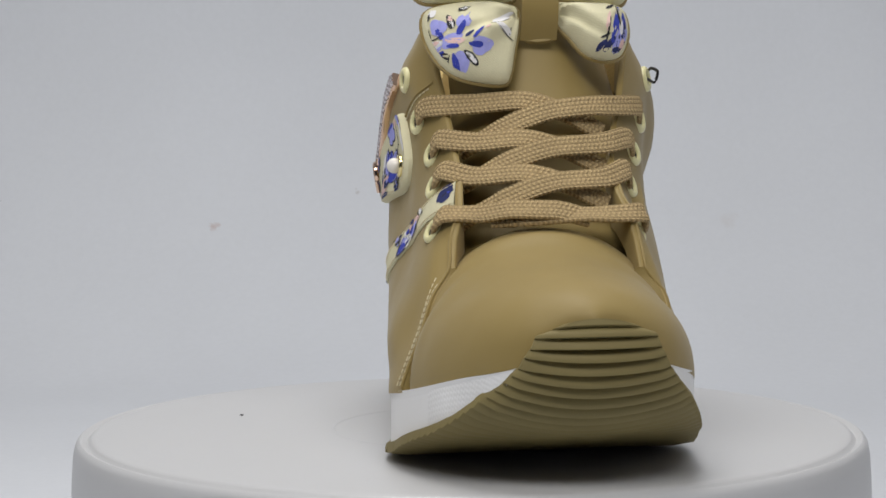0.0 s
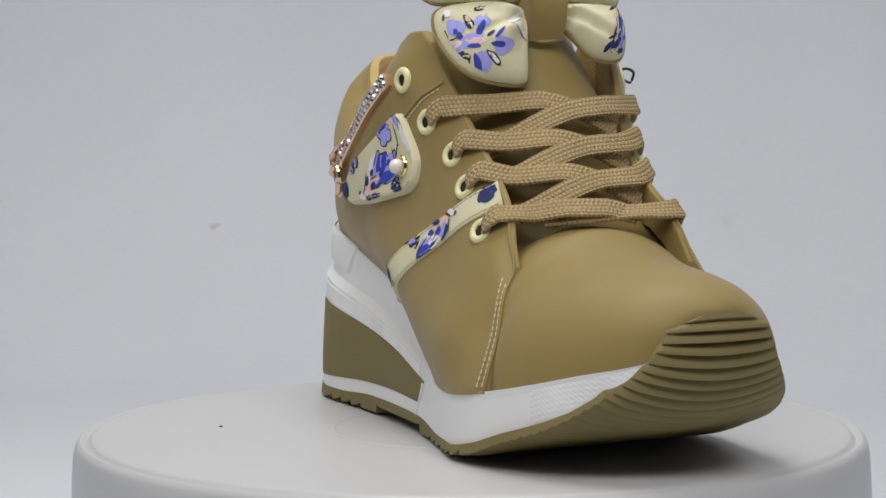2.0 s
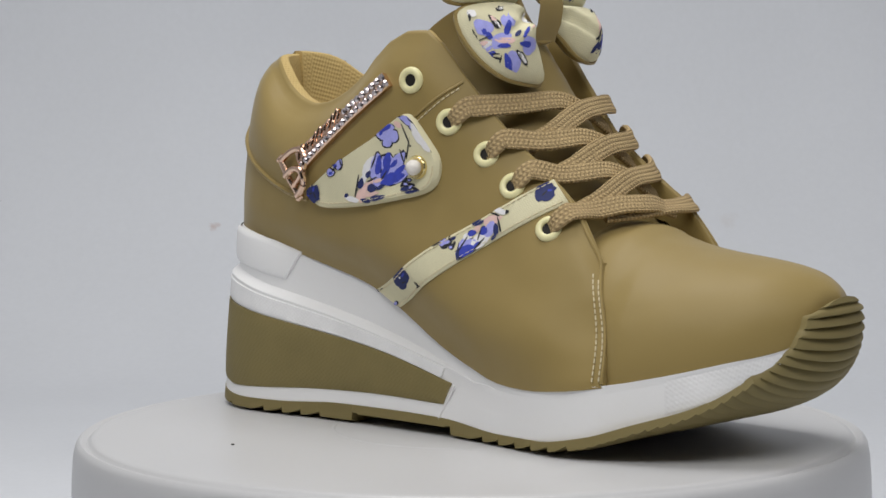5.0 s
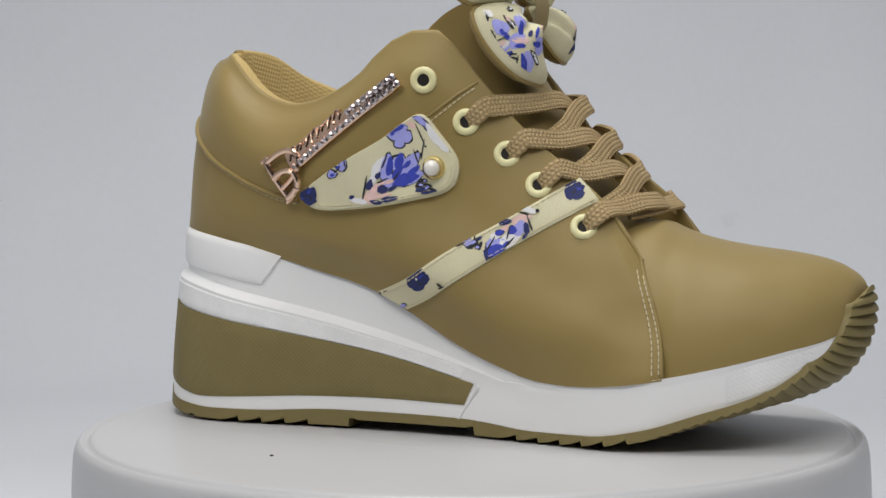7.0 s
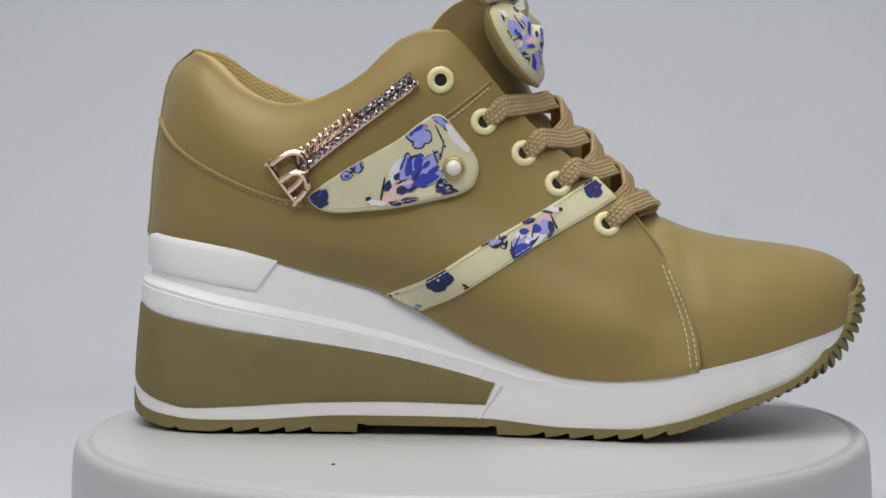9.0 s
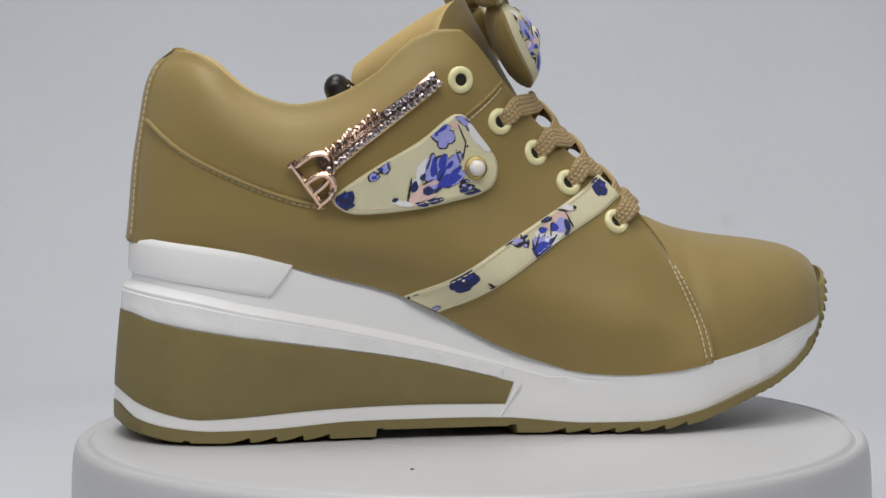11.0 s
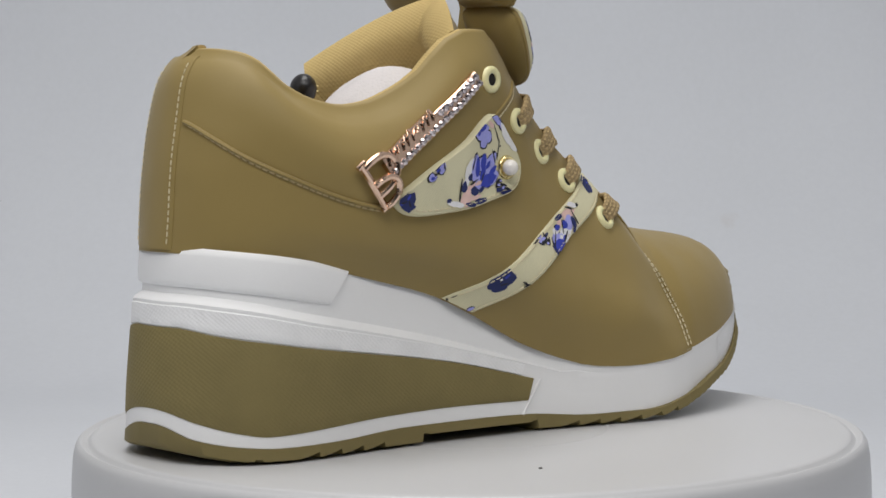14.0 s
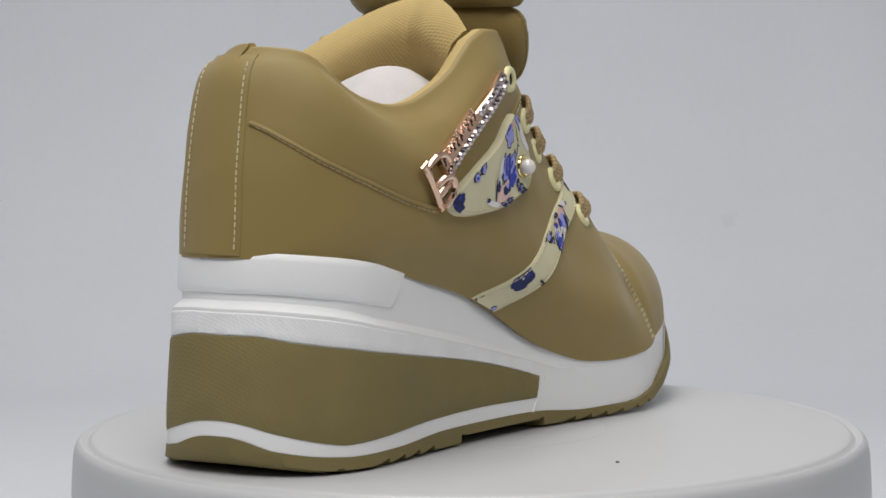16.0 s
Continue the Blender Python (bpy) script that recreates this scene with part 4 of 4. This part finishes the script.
    # eyelets on both facings
    for side in (-1, 1):
        for x, z in EYES:
            p, nrm = wall(x + (FAR_SHIFT(x) if side > 0 else 0), z, side, 0.1)
            turn = nrm.to_track_quat("Z", "Y").to_matrix().to_4x4()
            bm = bmesh.new()
            prof = [(2.1, -1.0), (2.15, 0.6), (2.6, 1.05), (3.3, 1.15), (4.1, 0.9), (4.6, 0.3), (4.6, -0.6)]
            sheet([[Vector((r * math.cos(k), r * math.sin(k), h)) for k in np.linspace(0, 2 * math.pi, 28, endpoint=False)] for r, h in prof], True, bm)
            bm.transform(Matrix.Translation(p) @ turn)
            ring = part("eyelet", bm, EYELET, shoe, "cream enamelled metal eyelet")
            hole = bmesh.new()
            bmesh.ops.create_circle(hole, cap_ends=True, segments=24, radius=2.2, matrix=Matrix.Translation(p + nrm * 0.12) @ turn)
            part("hole", hole, DARK, ring)


EYES = [(-9.5, 120.4), (5.1, 106.1), (18.8, 95.2), (30.3, 84.8), (46.8, 71.1)]


def build_ornament(shoe):
    """Rose gold bar with two rows of stones, a plain wavy relief and a clasp."""
    a, b = Vector((-56.5, 91.6)), Vector((-18.3, 120.6))
    d = (b - a).normalized()
    nn = Vector((-d.y, d.x))
    at = lambda s, t, off: wall((a + d * s + nn * t).x, (a + d * s + nn * t).y, -1, off)[0]
    length = (b - a).length
    rows = []
    for s in np.linspace(-1.5, length, 40):
        rows.append([at(s, t, o) for t, o in ((-2.6, -0.2), (-2.6, 2.0), (-2.2, 2.5), (2.2, 2.5), (2.6, 2.0), (2.6, -0.2))])
    bm, vs = sheet(rows)
    bm.faces.new(vs[0])
    bm.faces.new(vs[-1][::-1])
    bar = part("ornament_bar", bm, GOLD, shoe, "rose gold bar set with clear stones")
    k = 20
    for row, t in ((0, -1.3), (1, 1.3)):
        for i in range(k):
            s = 0.2 + (length - 1.2) * i / (k - 1)
            if row and s < 25:
                continue
            p, nrm = wall((a + d * s + nn * t).x, (a + d * s + nn * t).y, -1, 2.4)
            g = bmesh.new()
            prof = [(1.32, 0), (1.32, 0.3), (0.7, 1.0)]
            sheet([[Vector((r * math.cos(q + 0.3 * i), r * math.sin(q + 0.3 * i), h)) for q in np.linspace(0, 2 * math.pi, 8, endpoint=False)] for r, h in prof], True, g)
            g.faces.ensure_lookup_table()
            g.verts.ensure_lookup_table()
            g.faces.new([v for v in g.verts][-8:])
            g.transform(Matrix.Translation(p) @ nrm.to_track_quat("Z", "Y").to_matrix().to_4x4() @ pose(0, 0, 0, 5 * math.sin(i * 2.1), 5 * math.cos(i * 1.3 + row)))
            part("crystal", g, CRYSTAL, bar, "clear faceted stone", smooth=False)
    # wavy relief along the upper edge
    line = [at(-0.6 + 25.6 * i / 150 + 1.25 * math.sin(i * 0.41 + 1.2), 2.4 + 1.8 * math.cos(i * 0.41) * (0.75 + 0.25 * math.sin(i * 0.11)) + 0.25 * math.sin(i * 0.2), 2.6) for i in range(151)]
    part("wavy_relief", tube(line, 0.42, 6), GOLD, bar, "rose gold wavy relief")
    plate = []
    for s in np.linspace(-1.2, 25, 30):
        plate.append([at(s, t, o) for t, o in ((0.2, 2.45), (0.2, 2.6), (4.0, 2.4), (4.3, 0.2))])
    part("relief_plate", sheet(plate)[0], GOLD, bar, "rose gold backing of the relief")

    # plain clasp: a stem with two rounded bowls, the second laid over the first
    def bowl(p, q, reach, off, name):
        p, q = Vector(p), Vector(q)
        pts = []
        for i in range(33):
            k = i / 32
            m = p.lerp(q, 0.5 - 0.5 * math.cos(math.pi * k)) + d * reach * math.sin(math.pi * k) ** 0.75
            pts.append(wall(m.x, m.y, -1, off)[0])
        return part(name, tube(pts, 1.2, 8), GOLD, bar, "rose gold clasp bowl")
    stem = [wall(-67.6 + 9.4 * f, 92.6 - 13.4 * f, -1, 2.2)[0] for f in np.linspace(0, 1, 12)]
    part("clasp_stem", tube(stem, 1.2, 8), GOLD, bar, "rose gold clasp stem")
    for x, z in ((-67.6, 92.6), (-58.2, 79.2)):
        serif = [wall(x + u * d.x, z + u * d.y, -1, 2.2)[0] for u in (-1.6, 0, 1.6)]
        part("clasp_serif", tube(serif, 0.9, 8), GOLD, bar)
    bowl((-66.8, 91.6), (-61, 83.2), 11.0, 2.3, "clasp_bowl")
    bowl((-63.4, 86.8), (-58.6, 79.8), 7.6, 3.4, "clasp_bowl")


def lace_line(k, y):
    """Where a lace lies over the tongue beside eyelet number k, at y across the shoe."""
    x = curve((1, 20), (2, 28.2), (3, 39.4), (4, 49.5), (5, 61.5), (6, 72))(k)
    z = curve((1, 126), (2, 112), (3, 99.5), (4, 88.5), (5, 77.5), (6, 69))(k)
    c = 21 - 1.8 * k
    e = min(max((y + 16) / 22, 0), 1)
    skew = Vector((0.20 * (y - c) - 3.0 + 4.6 * e * e * (3 - 2 * e), 0, 0))
    return Vector((x, y, z)) + skew - LACE_OUT * 0.0045 * (y - c) ** 2


LACE_OUT = Vector((0.72, 0, 0.69))


def build_laces(shoe):
    out = LACE_OUT

    def ribbon(points, ups, width=3.8, thick=1.05, n=60):
        line = path3(points, n)
        up = path3(ups, n)
        rows = []
        for i, p in enumerate(line):
            d = (line[min(i + 1, n)] - line[max(i - 1, 0)]).normalized()
            x = d.cross(up[i].normalized()).normalized()
            y = x.cross(d).normalized()
            w = width * (0.72 + 0.28 * min(i / 10, 1))
            rows.append([p + x * w * u + y * thick * q for u, q in ((-1, 0), (-0.92, 0.7), (-0.6, 1), (-0.2, 0.82), (0.2, 0.82), (0.6, 1), (0.92, 0.7), (1, 0), (0.9, -0.75), (0, -0.9), (-0.9, -0.75))])
        bm, vs = sheet(rows, True)
        bm.faces.new(vs[0])
        bm.faces.new(vs[-1][::-1])
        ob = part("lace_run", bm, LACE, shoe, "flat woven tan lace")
        # lengthwise and crosswise lace coordinates for the braid
        uv = ob.data.uv_layers.new(name="UVMap")
        spots = [Vector(p) * 0.001 for p in line]
        for poly in ob.data.polygons:
            for li in poly.loop_indices:
                co = ob.data.vertices[ob.data.loops[li].vertex_index].co
                i = min(range(len(spots)), key=lambda q: (spots[q] - co).length_squared)
                d = (line[min(i + 1, n)] - line[max(i - 1, 0)]).normalized()
                x = d.cross(up[i].normalized()).normalized()
                uv.data[li].uv = (i / n * sum((a - b).length for a, b in zip(line, line[1:])), (co * 1000 - line[i]).dot(x))
        return ob

    for k in (2, 3, 4, 5):
        for side in (-1, 1):
            x, z = EYES[k - 1]
            x += FAR_SHIFT(x) if side > 0 else 0
            p, nrm = wall(x, z, side, 0.0)
            e, en = wall(x + 2.4, z + 1.4, side, 1.5)
            r, rn = wall(x + 5.8, z + 4.4, side, 2.6 if side < 0 else 3.4)
            c = 21 - 1.8 * k
            if k == 5:
                q = [c + side * 20, c + side * 9, c - side * 3, c - side * 15]
                lift = [0.8, 1.6, 1.2, -1.0] if side < 0 else [0.8, -0.2, -1.2, -2.0]
                down = [0.0, -0.02, 0.0, 0.06] if side < 0 else [0.0, 0.04, 0.06, 0.02]
            elif side < 0:
                q = [c - 20, c - 6, c + 9, c + 22]
                lift = [0.9, 1.0, -1.2, -5.0]
                down = [-0.06, -0.05, 0.12, 0.36]
            else:
                q = [c + 20, c + 6, c - 12, c - 25]
                lift = [1.0, 1.9, 0.9, -4.5]
                down = [0.0, 0.22, 0.62, 0.86]
            pts = [p - nrm * 1.5, e, r] + [lace_line(k + d, y) + out * l for y, l, d in zip(q, lift, down)]
            ups = [nrm, en, rn + out * 0.5, out + Vector((0, side * 0.25, 0)), out, out, out]
            ribbon(pts, ups)


def build_bow(shoe):
    """A padded bow of four cushions on the tongue, held by a leather loop."""
    line = curve((112, 24), (118, 21.5), (130, 15), (145, 8.5), (160, 1.5))
    out = Vector((0.88, 0, 0.44))

    def place_at(base):
        return lambda y, z, off: Vector((line(z) - 0.4 - 0.0055 * (y - 21) ** 2 + (0.2 if y > 18 else -0.05) * (y - 18) + 2.0, y, z)) + out * (base + off)
    bow = part("bow_loop", sheet([[place_at(o)(21 + 6.2 * u, z, 0) for u in (-1, -0.85, 0, 0.85, 1)] for z, o in ((133, 1.5), (134.5, 3), (137, 6.5), (142, 10), (148, 11), (155, 10), (160, 6))])[0], LEATHER, shoe, "tan loop round the bow's middle")
    patch("loop_tab", outline([(15.5, 135.5), (17, 132.8), (21, 132.2), (25.5, 133), (26.5, 135.5), (21, 137)], 36), place_at(0.6), LEATHER, bow, 1.2)
    cushions = [
        ("bow_lobe", [(13.8, 144), (5, 145.8), (-8, 145), (-15.5, 143), (-17.8, 139), (-17, 132), (-13.5, 125), (-8, 120.3), (0, 118.2), (7.5, 117.8), (10, 121), (12.3, 129), (14.6, 138)], 9.5),
        ("bow_lobe", [(14, 147), (4, 145.6), (-8, 145.6), (-17, 146), (-21, 151), (-20, 158), (-10, 163), (6, 162), (14, 156)], 10.5),
        ("bow_lobe", [(27.5, 145), (28, 138), (31.5, 133.5), (36, 127.8), (42, 125.6), (48.5, 127), (52, 133), (52.5, 139), (50, 143.5), (40, 145)], 9.5),
        ("bow_lobe", [(27.5, 148), (38, 145.6), (50, 144.6), (54, 150), (53, 158), (42, 163), (29, 158)], 10.0)]
    lobes = []
    PINCH = [(15, 141, 203), (15, 149, 170), (27, 142, -35), (27, 149, 15)]
    for name, pts, h in cushions:
        edge = outline(pts, 60)
        lobe = patch(name, edge, place_at(0.4), FABRIC, shoe, h, 1.2, "padded cream floral bow lobe", rings=22, round_off=0.75, pinch=PINCH[len(lobes)])
        patch("lobe_back", [Vector(p) for p in edge], lambda y, z, off: place_at(1.6)(y, z, -off), LEATHER, lobe, 5.5, 0.0, "tan backing", rings=6, round_off=0.5)
        piping = [place_at(1.2)(p.x, p.y, 0.4) for p in edge]
        part("piping", tube(piping, 0.9, 6, closed=True), LEATHER, lobe)
        lobes.append((lobe, edge, (h, PINCH[len(lobes)])))

    def skin(edge, h):
        """The cushion's face again, for what is printed on it."""
        c = sum(edge, Vector((0, 0))) / len(edge)
        h, pinch = h

        def at(y, z, off):
            q = Vector((y, z)) - c
            best = 1.0
            ang = math.atan2(q.y, q.x)
            for p in edge:
                r = p - c
                dif = abs((math.atan2(r.y, r.x) - ang + math.pi) % (2 * math.pi) - math.pi)
                if dif < 0.09:
                    best = q.length / max(r.length, 1e-6)
                    break
            f = min(best, 0.985)
            return place_at(0.4)(y, z, 1.2 + h * min(1, (1 - f + 0.02) / 0.75) ** 0.5 * folds(y, z, pinch, 0.22) + off + 0.12)
        return at

    lobe, edge, h = lobes[0]
    rows = [(LILAC, -13.6, 135.0, 2.9, 2.5, 120), (LILAC, -4.8, 136.4, 3.4, 2.2, 40), (LILAC, 0.0, 127.3, 3.6, 2.4, 10), (LILAC, -7.0, 123.2, 3.3, 2.2, 110), (LILAC, -14.8, 128.4, 2.2, 1.5, 0), (LILAC, -9.5, 130, 3.6, 2.0, 20), (PALE, -14.6, 129.6, 2.0, 1.2, 0)]
    rows += [(PINK, -8.8, 129.6, 3.2, 1.1, 170), (PINK, -14.8, 130, 1.2, 0.8, 0)]
    rows += [(BLUE, -13.4, 132.6, 2.2, 0.9, 115), (BLUE, -6.4, 133.6, 2.8, 1.0, 62), (BLUE, -2.2, 127.6, 2.4, 0.8, 172), (BLUE, -8.8, 123.0, 3.0, 1.0, 105), (BLUE, -13.8, 126.0, 1.9, 1.0, 30), (BLUE, -9.6, 128, 2.0, 0.7, 170), (BLUE, -1.2, 131.2, 2.6, 0.55, 42), (NAVY, -4.0, 131.2, 1.8, 0.6, 35)]
    rows += [(INK, -9.6, 136.2, 2.8, 1.25, 100), (PINK, -9.7, 137.2, 1.3, 0.8, 100), (PALE, -9.4, 135.2, 1.5, 0.75, 100), (INK, -3.8, 124.2, 2.9, 1.15, 138), (PALE, -3.8, 124.2, 2.35, 0.7, 138)]
    rows += [(INK, -16.2, 133.0, 1.9, 0.22, 100), (INK, -15.0, 131.2, 2.4, 0.22, 12), (INK, -11.8, 125.0, 1.3, 0.25, 150), (INK, -11.0, 124.2, 1.4, 0.22, 75), (INK, -12.2, 126.2, 1.2, 0.2, 165)]
    rows += [(PALE, 8.4, 138.4, 5.2, 1.2, 34), (PALE, 8.0, 134.2, 3.4, 1.6, 160), (INK, 7.4, 136.6, 4.6, 0.22, 30), (INK, 8.6, 132.6, 3.4, 0.24, 150), (INK, 10.8, 134.2, 1.8, 0.22, 70), (INK, -4.4, 141.2, 2.5, 0.85, 20), (PALE, -4.2, 141.1, 2.0, 0.55, 20), (INK, -16.0, 139.4, 1.8, 0.3, 75), (PALE, -14.8, 140.6, 1.8, 1.2, 60), (PINK, 2.0, 132.6, 1.2, 0.3, 30)]
    prints(rows, kept_in(edge, skin(edge, h), 0.93), lobe, 0.0)
    lobe, edge, h = lobes[1]
    rows = [(BLUE, -13, 147.6, 2.6, 1.2, 20), (PINK, -9.5, 147.4, 2.2, 1.2, 140), (LILAC, 3, 147.6, 4.0, 1.3, 0), (INK, -3.5, 147.8, 4.2, 2.0, 0), (PINK, -3.5, 147.8, 3.5, 1.5, 0), (INK, -3.5, 148, 2.2, 1.1, 0), (LILAC, -3.5, 148.2, 1.6, 0.7, 0)]
    rows += [(NAVY, 2.0, 147.4, 2.4, 0.6, 70), (NAVY, 5.0, 147.6, 2.4, 0.6, 100), (PINK, 9.5, 148, 2.2, 1.6, 90), (BLUE, 7.2, 148, 2.2, 0.7, 80), (INK, -14.5, 146.9, 2.8, 0.35, 170), (INK, -8, 146.6, 2.4, 0.35, 20), (BLUE, -17, 148.6, 1.6, 0.9, 60), (PALE, 11.8, 147.6, 1.2, 0.6, 0)]
    prints(rows, kept_in(edge, skin(edge, h), 0.93), lobe, 0.0)
    lobe, edge, h = lobes[2]
    rows = [(BLUE, 46.5, 135, 6.5, 1.2, 75), (NAVY, 49, 131.5, 4.5, 1.4, 60), (LILAC, 47, 130, 4, 1.5, 70), (INK, 47.8, 138, 4, 0.45, 100), (NAVY, 44, 129, 3, 1, 40), (PINK, 43.6, 135.5, 3.4, 0.7, 75), (INK, 42.3, 131, 1.8, 0.4, 20), (NAVY, 41, 128.5, 2.4, 0.8, 35), (BLUE, 50, 137, 3, 1, 90), (LILAC, 50.5, 133, 2.4, 1.0, 80), (INK, 50.2, 135, 3.4, 0.4, 85), (NAVY, 47, 127.6, 2.6, 0.8, 15), (INK, 43.5, 133, 4.5, 0.35, 75), (PINK, 48.6, 129.5, 2.0, 0.8, 60), (INK, 45, 141, 2, 0.5, 30), (PALE, 48.8, 134.5, 2.5, 0.7, 75)]
    prints(rows, kept_in(edge, skin(edge, h), 0.93), lobe, 0.0)
    lobe, edge, h = lobes[3]
    rows = [(BLUE, 31.5, 147.6, 2.6, 1.4, 20), (LILAC, 37, 147.4, 3.4, 1.2, 0), (NAVY, 41, 147, 2.4, 1.1, 30), (PINK, 45.5, 147, 2.2, 1.2, 0), (BLUE, 49, 146.6, 2.4, 1.1, 150), (INK, 34.5, 146.9, 1.8, 0.35, 60), (PALE, 51.5, 147.5, 1.2, 0.8, 30), (BLUE, 35, 149.2, 4, 2, 10), (NAVY, 44, 148.5, 4, 2, 0), (LILAC, 40, 150, 3, 2, 40), (INK, 31, 149, 1.4, 0.5, 60), (BLUE, 49, 150, 3, 2, 60), (PALE, 46, 152, 2, 1, 0)]
    prints(rows, kept_in(edge, skin(edge, h), 0.93), lobe, 0.0)


def build_inside(shoe):
    foam = bmesh.new()
    bmesh.ops.create_icosphere(foam, subdivisions=4, radius=1)
    for v in foam.verts:
        q = v.co.copy()
        bumpy = 1 + 0.05 * noise.noise(q * 2.2)
        v.co = Vector((-13 + q.x * 33 * bumpy, 25 + q.y * 29 * bumpy, 92 + q.z * 33 * bumpy))
    stuffing = part("foam_stuffing", foam, FOAM)
    tagged(stuffing, "white foam stuffing inside the tan sneaker", "stuffing")
    # black bead on a cord through the far top eyelet
    tag = tagged(new("hang_tag"), "black glossy bead tag on a thin black cord", "tag")
    c = Vector((-35, 48, 117.5))
    bead = bmesh.new()
    bmesh.ops.create_uvsphere(bead, u_segments=28, v_segments=18, radius=1, matrix=Matrix.Translation(c) @ pose(0, 0, 0, 0, 15, 60) @ Matrix.Diagonal((6.9, 4.8, 5.4, 1)))
    part("bead", bead, BLACK, tag, "glossy black bead")
    for dz in (1.2, -0.6):
        bar = bmesh.new()
        bmesh.ops.create_cube(bar, size=1, matrix=Matrix.Translation(c + Vector((1.2, -4.2, dz))) @ Matrix.Diagonal((4.2, 0.5, 0.5, 1)))
        part("gold_bar", bar, BRASS, tag, "gold print on the bead")
    e, nrm = wall(-3.3, 120.4, 1, 0)
    loop_pts = path3([c + Vector((4, 0, 3)), (-28, 53, 119), (-20, 60, 118.5), (-12, 66.5, 121.5), e + nrm * 2.6 + Vector((-1, 0, 3.4)), e + nrm * 4.2 + Vector((1.2, 0, 1.6)), e + nrm * 3.0 + Vector((1, 0, -1.8)), e + nrm * 0.5], 50)
    part("cord", tube(loop_pts, 0.55, 6), BLACK, tag)
    return stuffing, tag


build_trim(shoe)
build_ornament(shoe)
build_laces(shoe)
build_bow(shoe)
stuffing, hang_tag = build_inside(shoe)


def motions():
    rows = [(t, pose(0, 0, 0, 0, 0, START + RATE * t)) for t in np.arange(0, 16.01, 1.0).tolist()]
    for thing in [o for o in scene.objects if o.parent is None and o in TURNING]:
        walk(thing, rows)


TURNING = [turntable, shoe, stuffing, hang_tag]
motions()
